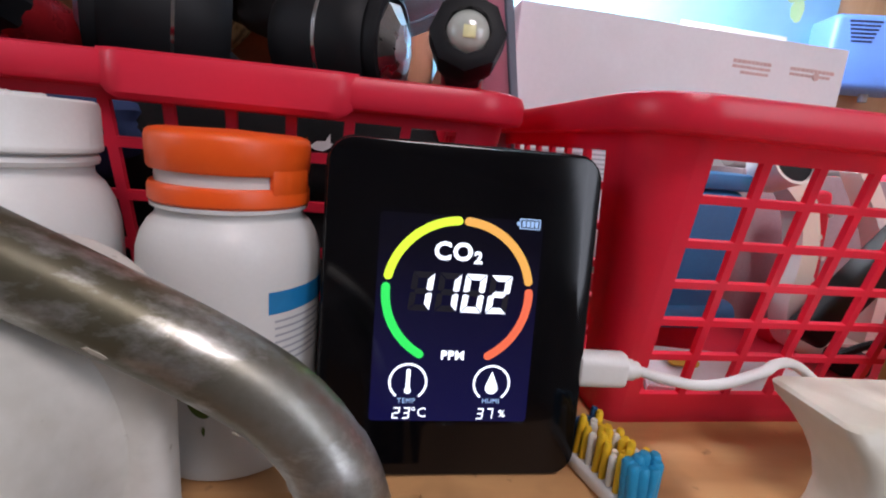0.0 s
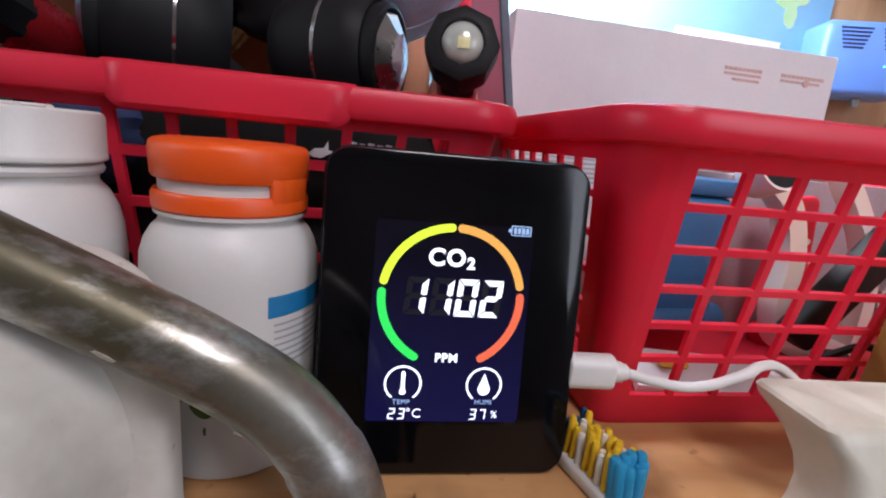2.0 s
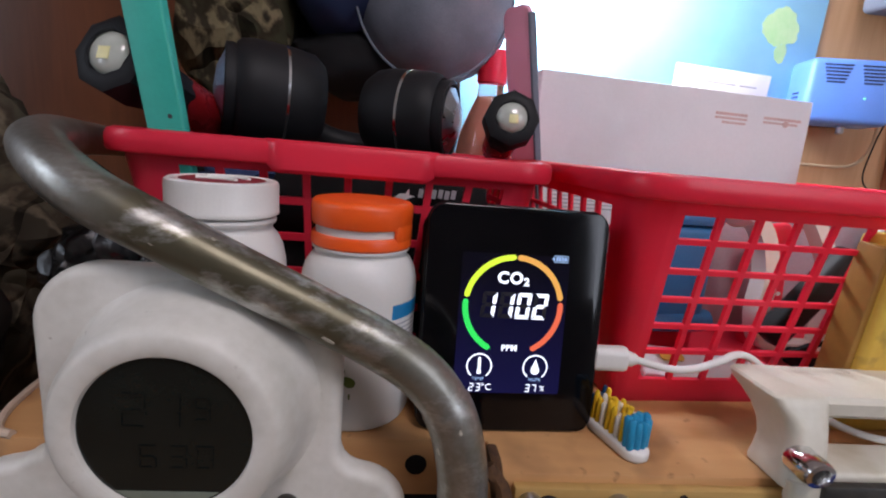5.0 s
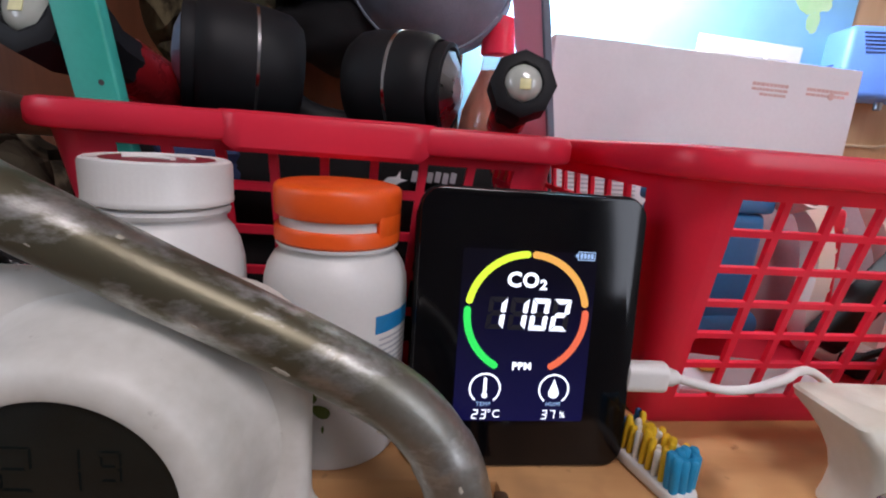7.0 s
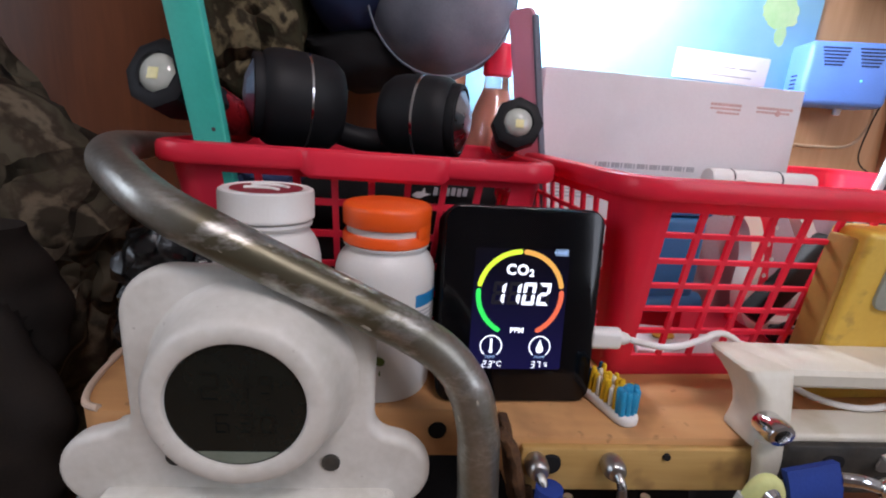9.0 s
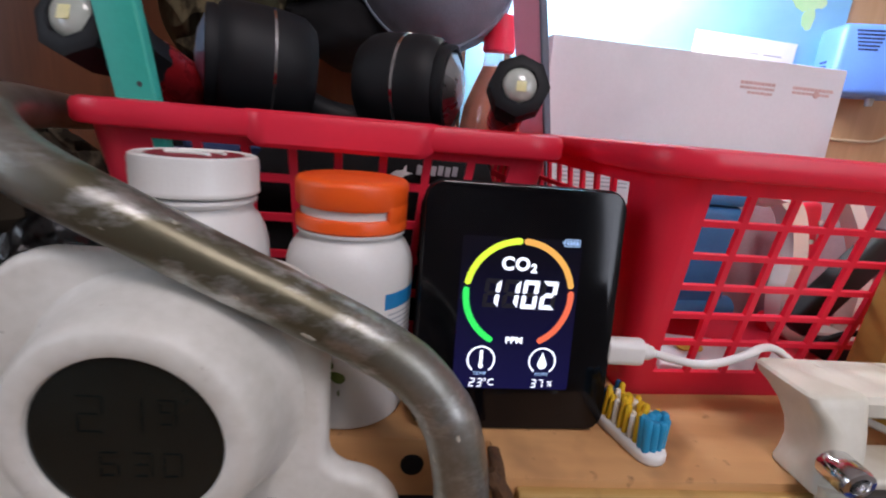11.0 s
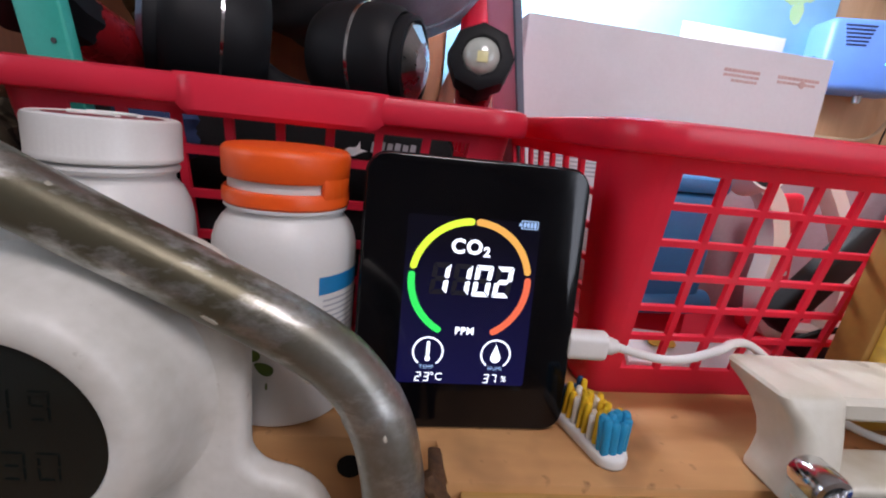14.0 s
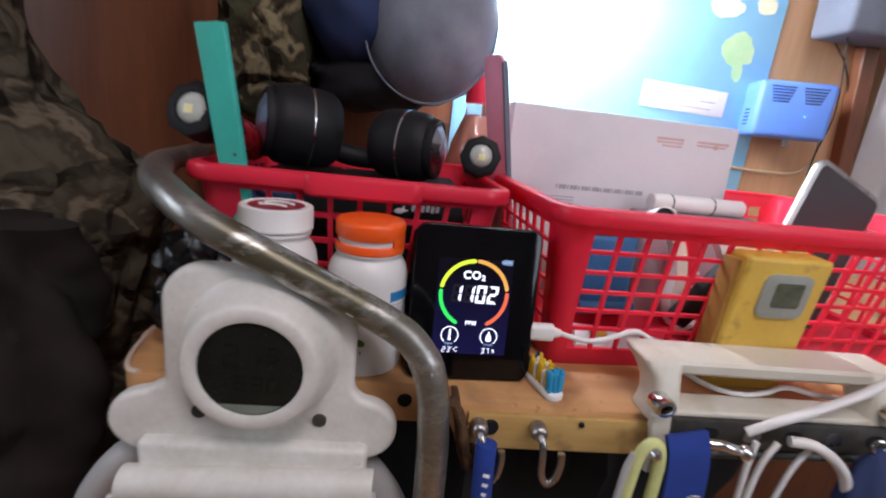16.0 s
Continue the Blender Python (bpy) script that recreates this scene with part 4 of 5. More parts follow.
def bracket_leg(x, side):
    """A waisted column under the cross bar, with a lip that hooks down over the shelf edge; side: where its horn points."""
    col = [(0.0310, -0.0030, 0.0170, -0.0125, 0.0118, 0.0030), (0.0300, -0.0038, 0.0178, -0.0138, 0.0124, 0.0032), (0.0275, -0.0030, 0.0178, -0.0148, 0.0120, 0.0036), (0.0240, -0.0004, 0.0174, -0.0165, 0.0095, 0.0044), (0.0200, 0.0014, 0.0172, -0.0182, 0.0060, 0.0050),
           (0.0150, 0.0021, 0.0170, -0.0198, 0.0025, 0.0054), (0.0100, 0.0016, 0.0170, -0.0208, 0.0000, 0.0054), (0.0050, 0.0002, 0.0172, -0.0218, -0.0010, 0.0050), (0.0018, -0.0008, 0.0174, -0.0226, -0.0015, 0.0040), (0.0006, -0.0006, 0.0174, -0.0228, -0.0018, 0.0036)]
    lip = [(0.0040, 0.0004, 0.0172, -0.0240, -0.0198, 0.0018), (-0.0020, 0.0000, 0.0172, -0.0248, -0.0198, 0.0020), (-0.0060, 0.0014, 0.0170, -0.0250, -0.0198, 0.0020), (-0.0140, 0.0026, 0.0164, -0.0248, -0.0198, 0.0020), (-0.0300, 0.0034, 0.0158, -0.0240, -0.0198, 0.0018)]
    bm = merge(loft(col), loft(lip))
    bmesh.ops.transform(bm, matrix=Matrix.Translation((x if side < 0 else x + 0.0175, 0, 0)) @ Matrix.Diagonal((-side, 1, 1, 1)), verts=bm.verts)
    return bm


part("leg", bracket_leg(-0.0005, -1), WB, brk)
part("leg", bracket_leg(0.1265, 1), WB, brk)
part("cross_bar", prism([(0.0122, 0.0308), (0.0122, 0.0225), (-0.010, 0.0215), (-0.0136, 0.0245), (-0.0138, 0.0290), (-0.0120, 0.0308)], 0.134, 0.0012, 2, Matrix(((0, 0, 1, 0.006), (1, 0, 0, 0), (0, 1, 0, 0), (0, 0, 0, 1)))), WB, brk)
part("lower_bar", rbox(0.116, 0.019, 0.0062, (0.072, -0.0115, 0.0033), 0.0018, 3), WB, brk)
for bx in (0.0052, 0.1385):
    d = Vector((0.02, -0.99, -0.06)).normalized()
    mb = Matrix.Translation((bx - 0.0035, -0.0200, 0.0126)) @ Matrix.Diagonal((1.15, 1.15, 1.0, 1)) @ d.to_track_quat("Z", "Y").to_matrix().to_4x4()
    bolt = part("bolt", lathe([(0, 0), (0.0044, 0), (0.0050, 0.001), (0.0050, 0.0075), (0.0045, 0.0088), (0.0030, 0.0090), (0.0028, 0.0086), (0.0027, 0.0050), (0, 0.0050)], 32, mb), CHROME, brk, "chrome socket bolt")
    part("socket", lathe([(0, 0.0054), (0.0027, 0.0054), (0.0027, 0.0046), (0, 0.0046)], 6, mb), BLACK_METAL, bolt, "dark hexagonal socket", False)

# ---- yellow instrument ----
ym = thing("yellow_instrument", pose(0.1745, 0.0135, 0.0, 4, 0, 3), "yellow plastic handheld instrument with grey display, leaning on the basket", "instrument")


def tapered(w0, w1, h, d0, d1, bevel):
    bm = rbox(1, 1, 1, (0, 0, 0.5))
    for v in bm.verts:
        t = v.co.z
        v.co = (v.co.x * (w0 + (w1 - w0) * t), (v.co.y) * (d0 + (d1 - d0) * t), t * h)
    bmesh.ops.bevel(bm, geom=list(bm.edges), offset=bevel, segments=3, affect="EDGES", profile=0.5)
    return bm


part("body", tapered(0.053, 0.055, 0.0870, 0.015, 0.020, 0.0030), YELLOW, ym)
# Slab that makes the left side a darker ochre than the body.
part("side_slab", rbox(0.0040, 0.0125, 0.080, (-0.0280, 0.0010, 0.043), 0.0012), OCHRE, ym, "darker ochre slab over the left side")
part("display_frame", prism(rounded(0.031, 0.027, 0.006, 0.002, 0.0645), 0.0022, 0.0006, 2, Matrix.Translation((0, -0.0085, 0)) @ UPRIGHT), mat("grey_green_plastic", (0.34, 0.36, 0.31), None, 0.4), ym, "grey display surround")
part("display", prism(rounded(0.018, 0.015, 0.002, 0.003, 0.0655), 0.0003, 0, 2, Matrix.Translation((0, -0.0108, 0)) @ UPRIGHT), mat("olive_lcd", (0.13, 0.14, 0.09), (0.06, 0.065, 0.045), 0.2, scale=90), ym, "olive liquid-crystal display")
part("base_curve", prism(rounded(0.050, 0.013, 0.005), 0.005, 0.0015, 2), YELLOW, ym)

# ---- carton in the basket ----
box = thing("white_carton", pose(0.1420, 0.1640, 0.0052, -2, 0, 5.0), "long white carton with faint red print standing in the basket", "box")
part("carton", rbox(0.207, 0.026, 0.1555, (0, 0, 0.0778), 0.0009), CARD, box)
YB = -0.0131
random.seed(11)
for x0, z0, w, rows_n in ((0.026, 0.141, 0.024, 3), (0.065, 0.141, 0.028, 2)):
    bits = []
    for k in range(rows_n):
        x = x0 + (0.006 if k == 2 else 0)
        while x < x0 + w:
            b = random.uniform(0.0012, 0.0034)
            bits.append(rbox(b, 0.0002, 0.0015 if k else 0.0019, (x + b / 2, YB, z0 - 0.0029 * k)))
            x += b + 0.0005
    tagged(part("print_line", merge(*bits), PRINT_RED, box, "faint red unreadable print"), kind="stuff")
part("logo_dot", prism([(0.0835 + 0.0022 * math.cos(a * math.pi / 8), 0.1380 + 0.0022 * math.sin(a * math.pi / 8)) for a in range(16)], 0.0004, 0, 2, Matrix.Translation((0, -0.0130, 0)) @ UPRIGHT), PRINT_RED, box, "small round red emblem")
part("barcode", merge(*[rbox(0.0012 + 0.0012 * (k * 7 % 3), 0.0004, 0.0036, (-0.058 + 0.0034 * k, YB, 0.0925)) for k in range(24)]), PRINT_GREY, box, "strip of unreadable grey print")
part("notice", merge(*[rbox(0.050, 0.0004, 0.0009, (-0.066, YB, 0.084 - 0.0026 * k)) for k in range(7)]), PRINT_GREY, box, "lines of unreadable small print")

# ---- contents of the right basket ----
blue = thing("blue_box", pose(0.1015, 0.0825, 0.0052, 0, 0, 6), "blue plastic box lying inside the basket", "box")
part("body", rbox(0.038, 0.042, 0.052, (0, 0, 0.047), 0.005, 3), BLUE_PL, blue)
part("lid", rbox(0.0395, 0.0435, 0.007, (0, 0, 0.0760), 0.0022, 2), BLUE_PL, blue)
part("foot_roll", tube([(-0.018, -0.017, 0.020), (0.005, -0.018, 0.020), (0.023, -0.017, 0.0205)], 0.0058, 20, 4), BLUE_PL, blue, "dark blue roll below the box")
part("stand", rbox(0.040, 0.036, 0.026, (0, 0.004, 0.013), 0.002), RED, blue, "red inner tray")
paper = thing("folded_paper", pose(0.112, 0.050, 0.0054, 0, 0, -4), "white folded paper lying in the basket bottom", "paper")
part("sheet", prism([(-0.034, -0.018), (0.030, -0.020), (0.036, -0.006), (0.012, 0.004), (-0.030, 0.006)], 0.004, 0.0006, 1, Matrix.Translation((0, 0, 0.004)) @ Matrix.Rotation(radians(14), 4, "X")), CARD, paper)
part("sticker", prism(rounded(0.012, 0.005, 0.002, -0.016, -0.006), 0.0006, 0, 1, Matrix.Translation((0, -0.0012, 0.0104)) @ Matrix.Rotation(radians(24), 4, "X")), YELLOW, paper, "small yellow sticker")
strap = thing("white_plastic_hook", pose(0.158, 0.075, 0.0052, 0, 0, 0), "white curved plastic hook standing in the basket", "hook")


def ribbon(points, w, t, across=(0, 1, 0)):
    """A flat band along a line."""
    line = spline(points, 6)
    bm = bmesh.new()
    rings = []
    for i, c in enumerate(line):
        d = (line[min(i + 1, len(line) - 1)] - line[max(i - 1, 0)]).normalized()
        a = Vector(across)
        a = (a - d * a.dot(d)).normalized()
        n = d.cross(a)
        rings.append([bm.verts.new(c + a * w / 2 * sa + n * t / 2 * sn) for sa, sn in ((-1, -1), (1, -1), (1, 1), (-1, 1))])
    for p, q in zip(rings, rings[1:]):
        for k in range(4):
            bm.faces.new((p[k], p[(k + 1) % 4], q[(k + 1) % 4], q[k]))
    bm.faces.new(rings[0]), bm.faces.new(rings[-1])
    return bm


part("arm", ribbon([(-0.0220, 0.0, 0.085), (-0.0150, 0.0, 0.080), (-0.004, 0.0, 0.069), (0.003, 0, 0.048), (0.003, 0, 0.026), (0.008, 0, 0.010), (0.018, 0, 0.005), (0.045, 0, 0.004)], 0.011, 0.008), WHITE_PL, strap)
part("second_arm", ribbon([(0.018, 0.0, 0.086), (0.030, 0, 0.070), (0.040, 0, 0.053), (0.045, 0, 0.030), (0.045, 0, 0.004)], 0.010, 0.006), WHITE_PL, strap)
part("cuff", lathe([(0.0085, 0), (0.0095, 0), (0.0095, 0.014), (0.0085, 0.014), (0.0085, 0)], 28, Matrix.Translation((-0.026, -0.005, 0.082)) @ Matrix.Rotation(radians(70), 4, "X")), WHITE_PL, strap)
part("cuff_hole", lathe([(0, 0.012), (0.0086, 0.012), (0.0086, 0.011), (0, 0.011)], 24, Matrix.Translation((-0.026, -0.005, 0.082)) @ Matrix.Rotation(radians(70), 4, "X")), BLACK_PL, strap, "dark hole")
comb = thing("red_plastic_clip", pose(0.1830, 0.092, 0.0052, 0, -7, 8), "red plastic clip with round holes inside the basket", "clip")
part("body", merge(rbox(0.020, 0.008, 0.070, (0, 0, 0.040), 0.0035, 3), rbox(0.030, 0.010, 0.012, (0, 0, 0.006), 0.003, 2)), RED, comb)
for k in range(5):
    part("hole", lathe([(0, 0), (0.0014, 0), (0.0014, 0.0006), (0, 0.0006)], 14, Matrix.Translation((0.006 + 0.002 * (-1) ** k, -0.0040, 0.022 + 0.0105 * k)) @ Matrix.Rotation(radians(90), 4, "X")), WHITE_PL, comb)
blackc = thing("black_adapter", pose(0.1740, 0.058, 0.0052, 0, 0, 0), "black plastic adapter with its cord in the basket", "adapter")
part("body", rbox(0.014, 0.012, 0.062, (0, 0, 0.040), 0.003, 3, Matrix.Rotation(radians(36), 4, "Y")), BLACK_PL, blackc)
part("cord", tube([(-0.02, -0.014, 0.012), (-0.004, -0.02, 0.022), (0.01, -0.022, 0.010), (0.03, -0.018, 0.004), (0.045, -0.01, 0.004)], 0.0016, 8), BLACK_PL, blackc)
part("base_block", rbox(0.014, 0.012, 0.010, (0.006, 0, 0.005), 0.002), BLACK_PL, blackc)
roll = thing("white_tube", pose(0.2050, 0.1385, 0.0945, 0, 90, 3), "white cardboard tube with dark bands lying across the basket contents", "tube")
part("tube", lathe([(0, -0.042), (0.0066, -0.042), (0.0072, -0.041), (0.0072, 0.041), (0.0066, 0.042), (0, 0.042)], 28), WHITE_PL, roll)
for bz in (-0.026, 0.012):
    part("band", lathe([(0.0071, bz), (0.0074, bz), (0.0074, bz + 0.0012), (0.0071, bz + 0.0012)], 28), PRINT_DARK, roll, "dark band")
prop = thing("grey_carton", pose(0.205, 0.128, 0.0052, 0, 0, 3), "grey carton filling the back of the basket", "box")
part("carton", rbox(0.110, 0.034, 0.0818, (0, 0, 0.0409), 0.001), mat("mauve_grey_card", (0.40, 0.33, 0.37), (0.32, 0.25, 0.27), 0.6, scale=35, bump=0.05), prop)
tab_ = thing("tablet", pose(0.268, 0.100, 0.0052, -6, 22, 8), "dark tablet with chrome edge leaning in the basket", "tablet")
part("back_shell", prism(rounded(0.082, 0.136, 0.010, 0, 0.068), 0.0045, 0.0012, 2, UPRIGHT), STEEL, tab_, "chrome edge")
part("screen", prism(rounded(0.074, 0.128, 0.006, 0.001, 0.068), 0.0008, 0.0003, 1, Matrix.Translation((0, -0.0043, 0)) @ UPRIGHT), mat("grey_glass", (0.06, 0.06, 0.064), (0.045, 0.045, 0.05), 0.45, scale=30, bump=0, spec=0.25), tab_, "dark grey glass")
# ---- wall behind: map, notice, wall device, wires ----
wall_map = thing("wall_map", pose(0.2, 0.3425, 0.10), "glossy blue wall map with green land, pinned to the wall", "map")
part("sheet", rbox(0.385, 0.0010, 0.42, (-0.0005, 0, 0.20), 0.0003), SEA, wall_map, "pale blue printed sea")


def land(cx, cz, rx, rz, seed, n=40):
    """A ragged coastline."""
    out = []
    for k in range(n):
        a = 2 * math.pi * k / n
        w = 1 + 0.32 * noise.noise(Vector((math.cos(a) * 1.3 + seed, math.sin(a) * 1.3, seed * 0.7))) + 0.14 * noise.noise(Vector((math.cos(a) * 4 + seed, math.sin(a) * 4, seed)))
        out.append((cx + rx * w * math.cos(a), cz + rz * w * math.sin(a)))
    return prism(out, 0.0003, 0, 1, Matrix.Translation((0, -0.0006, 0)) @ UPRIGHT)


for cx, cz, rx, rz, seed, mm in ((0.145, 0.162, 0.022, 0.018, 1.3, LAND), (0.150, 0.138, 0.006, 0.010, 2.2, LAND), (0.118, 0.208, 0.020, 0.012, 4.1, LAND_PALE), (0.168, 0.215, 0.012, 0.009, 6.3, LAND_PALE), (0.05, 0.30, 0.06, 0.045, 8.2, LAND), (-0.09, 0.25, 0.05, 0.06, 3.2, LAND_PALE)):
    part("land", land(cx, cz, rx, rz, seed), mm, wall_map, "green printed land" if mm is LAND else "pale printed land")
note = thing("paper_notice", pose(0.2900, 0.3412, 0.1885, 0, 2, 0), "white printed notice stuck over the map", "paper")
part("sheet", rbox(0.110, 0.0006, 0.030, (0, 0, 0.012), 0.0002), PAPER, note)
part("print", merge(*[rbox(0.012 + 0.008 * (k % 3), 0.0003, 0.0012, (-0.032 + 0.021 * (k % 4), -0.0004, 0.004 + 0.0085 * (k // 4))) for k in range(8)]), PRINT_GREY, note, "unreadable grey print")

dev = thing("wall_device", pose(0.4120, 0.3400, 0.166, 0, 0, -13), "blue plastic wall device with vent slots and small light", "device")
dev_bm = tapered(0.084, 0.084, 0.064, 0.044, 0.044, 0.006)
bmesh.ops.translate(dev_bm, vec=(0, -0.022, 0), verts=dev_bm.verts)
part("housing", dev_bm, DEV_BLUE, dev)
for side in (0, 1):
    for k in range(6):
        part("vent_slot", rbox(0.027 - 0.002 * k, 0.0012, 0.0016, (-0.018 + 0.035 * side, -0.0441, 0.0570 - 0.0033 * k), 0.0003, 1), NAVY, dev)
part("indicator", lathe([(0, 0), (0.0012, 0), (0.0012, 0.0008), (0, 0.0008)], 12, Matrix.Translation((0.012, -0.0437, 0.026)) @ Matrix.Rotation(radians(90), 4, "X")), glow("indicator_green", (0.2, 1.0, 0.6), 1.2), dev, "small lit green indicator")
part("knob", lathe([(0, 0), (0.004, 0), (0.0035, 0.007), (0, 0.008)], 16, Matrix.Translation((0.010, -0.022, -0.0005)) @ Matrix.Rotation(radians(180), 4, "X")), STEEL, dev, "grey knob below")
for k in range(5):
    part("side_slot", rbox(0.0010, 0.010, 0.0018, (-0.0422, -0.024, 0.030 - 0.0042 * k)), NAVY, dev)
for pts, rr in (([(0.462, 0.326, 0.185), (0.474, 0.330, 0.170), (0.476, 0.334, 0.145), (0.462, 0.338, 0.127), (0.42, 0.339, 0.124), (0.36, 0.339, 0.126)], 0.0018), ([(0.440, 0.332, 0.42), (0.444, 0.30, 0.27), (0.448, 0.293, 0.20), (0.455, 0.31, 0.15), (0.475, 0.330, 0.11), (0.52, 0.338, 0.09)], 0.0008), ([(0.462, 0.338, 0.285), (0.485, 0.339, 0.262), (0.50, 0.339, 0.23), (0.512, 0.339, 0.17), (0.52, 0.339, 0.12)], 0.0010)):
    w = thing("wall_wire", pose(0, 0, 0), "thin dark wire hanging against the wood panel", "wire", "wires on the wall")
    part("lead", tube(pts, rr, 8), BLACK_PL if rr != 0.0018 else COPPER, w)
cb = thing("grey_container", pose(0.475, 0.31, 0.283), "grey plastic container fixed high on the panel", "container")
part("tub", tapered(0.100, 0.108, 0.080, 0.055, 0.060, 0.006), GREY_FAB, cb)
post = structure("trim", rbox(0.020, 0.016, 1.0, (0, 0, 0), 0.002, 2, Matrix.Translation((0.512, 0.335, 0.20)) @ Matrix.Rotation(radians(-6), 4, "Y")), WALL_WOOD, "dark brown upright trim beside the panel")
cur = thing("white_curtain", pose(0.64, 0.325, -0.2), "white cloth hanging beside the wood panel", "curtain")


def hanging_cloth(w, h, folds, depth, nx=60, nz=24):
    bm = bmesh.new()
    g = [[bm.verts.new(((i / nx - 0.5) * w, depth * math.sin(i / nx * folds * 2 * math.pi + 0.6 * math.sin(j / nz * 3)) * (0.5 + 0.5 * j / nz), h * j / nz)) for i in range(nx + 1)] for j in range(nz + 1)]
    for j in range(nz):
        for i in range(nx):
            bm.faces.new((g[j][i], g[j][i + 1], g[j + 1][i + 1], g[j + 1][i]))
    bmesh.ops.solidify(bm, geom=list(bm.faces), thickness=0.0015)
    return bm


part("cloth", hanging_cloth(0.22, 0.75, 4, 0.008), CURTAIN, cur)


# ---- hanging jacket and caps ----
def cloth_body(section, z0, z1, n, rows, seed, rough, fold):
    """A soft upright mass: section(z) gives centre x, y and half-widths; creased by noise."""
    bm = bmesh.new()
    rings = []
    for j in range(rows + 1):
        z = z0 + (z1 - z0) * j / rows
        cx, cy, rx, ry = section(z)
        ring = []
        for i in range(n):
            a = 2 * math.pi * i / n
            d = Vector((math.cos(a), math.sin(a), 0))
            q = Vector((cx + rx * d.x, cy + ry * d.y, z))
            f = rough * noise.noise(q * 14 + Vector((seed, 0, 0))) + fold * abs(noise.noise(Vector((q.x * 30, q.y * 30, q.z * 9 + seed)))) - fold * 0.4 + rough * 0.35 * noise.noise(q * 55 + Vector((0, seed, 0)))
            ring.append(bm.verts.new(q + d * f))
        rings.append(ring)
    for p, q in zip(rings, rings[1:]):
        for i in range(n):
            bm.faces.new((p[i], p[(i + 1) % n], q[(i + 1) % n], q[i]))
    bm.faces.new(rings[0]), bm.faces.new(rings[-1])
    return bm


def jacket_section(z):
    knots = [(-0.45, -0.25), (-0.063, -0.245), (0.0, -0.226), (0.046, -0.219), (0.095, -0.266), (0.125, -0.295), (0.183, -0.318), (0.5, -0.30)]
    for (za, xa), (zb, xb) in zip(knots, knots[1:]):
        if za <= z <= zb + 1e-9:
            edge = xa + (xb - xa) * (z - za) / (zb - za)
    return edge - 0.135, 0.125, 0.135, 0.105


# Shade of the jacket's lower half, put into a near-black cloth colour.
SHADE_CLOTH = mat("shade_brown_cloth", (0.020, 0.015, 0.012), (0.010, 0.008, 0.007), 0.85, scale=40, fine=900, bump=0.4, spec=0.2)
jk = thing("camouflage_jacket", pose(0, 0, 0), "dark camouflage jacket hanging in folds beside the shelf", "jacket")
part("body", cloth_body(jacket_section, -0.45, 0.5, 110, 110, 2.0, 0.016, 0.030), CAMO, jk)
part("sleeve", cloth_body(lambda z: (-0.285 - 0.06 * z, 0.028 + 0.1 * z, 0.060, 0.036), -0.30, 0.06, 80, 90, 9.0, 0.016, 0.034), SHADE_CLOTH, jk, "sleeve with the shade of the lower jacket in its colour")


def ellipsoid(rx, ry, rz, m=None, zmin=-1.0, u=40, v=20, dent=0.0, seed=0.0):
    bm = bmesh.new()
    bmesh.ops.create_uvsphere(bm, u_segments=u, v_segments=v, radius=1)
    for q in bm.verts:
        q.co.z = max(q.co.z, zmin)
        f = 1 + dent * noise.noise(q.co * 2.2 + Vector((seed, seed, 0)))
        q.co = Vector((q.co.x * rx * f, q.co.y * ry * f, q.co.z * rz * f))
    if m:
        bmesh.ops.transform(bm, matrix=m, verts=bm.verts)
    return bm


cap1 = thing("camouflage_hat", pose(-0.176, 0.245, 0.0), "camouflage cloth cap hanging on the wall behind the basket", "cap")
part("crown", ellipsoid(0.050, 0.085, 0.072, Matrix.Translation((-0.004, 0.035, 0.205)), dent=0.12, seed=3), CAMO_CAP, cap1)
part("peak", ellipsoid(0.040, 0.012, 0.048, Matrix.Translation((0.0, -0.035, 0.168)) @ Matrix.Rotation(radians(20), 4, "X") @ Matrix.Rotation(radians(12), 4, "Y"), dent=0.05, seed=5), CAMO_CAP, cap1, "curved camouflage peak")
peg = thing("coat_peg", pose(-0.17, 0.35, 0.27), "dark wall peg behind the caps", "peg")
part("rod", tube([(0, 0, 0), (0, -0.05, 0.0), (0.07, -0.07, 0.004), (0.12, -0.06, 0.006)], 0.004, 10), BLACK_METAL, peg)
cap2 = thing("baseball_cap", pose(-0.035, 0.235, 0.0), "navy and grey cloth cap hanging above the basket", "cap")
part("crown", ellipsoid(0.064, 0.058, 0.074, Matrix.Translation((0.004, 0.0, 0.228)) @ Matrix.Rotation(radians(-8), 4, "Y"), dent=0.06, seed=1), CAP_GREY, cap2, "smooth grey crown")
part("edge_piping", tube([(0.004 + 0.060 * math.cos(radians(a)) * 0.98, -0.030, 0.222 + 0.068 * math.sin(radians(a))) for a in range(195, 361, 15)], 0.0009, 8, 3), GREY_FAB, cap2)
part("mesh_side", ellipsoid(0.052, 0.060, 0.056, Matrix.Translation((-0.062, 0.012, 0.236)), dent=0.12, seed=6), NAVY, cap2, "dark navy mesh side")
part("lining", ellipsoid(0.060, 0.040, 0.030, Matrix.Translation((-0.050, 0.025, 0.172)), dent=0.2, seed=8), DARK, cap2, "black lining")
label = thing("wall_tag", pose(-0.232, 0.340, 0.262, 0, 24, 0), "small red and white paper tag on the wall", "tag")
part("card", rbox(0.022, 0.002, 0.034, (0, 0, 0), 0.0006), PAPER, label)
part("red_half", rbox(0.0222, 0.0022, 0.016, (0, -0.0004, -0.010), 0.0006), PRINT_MAROON, label)

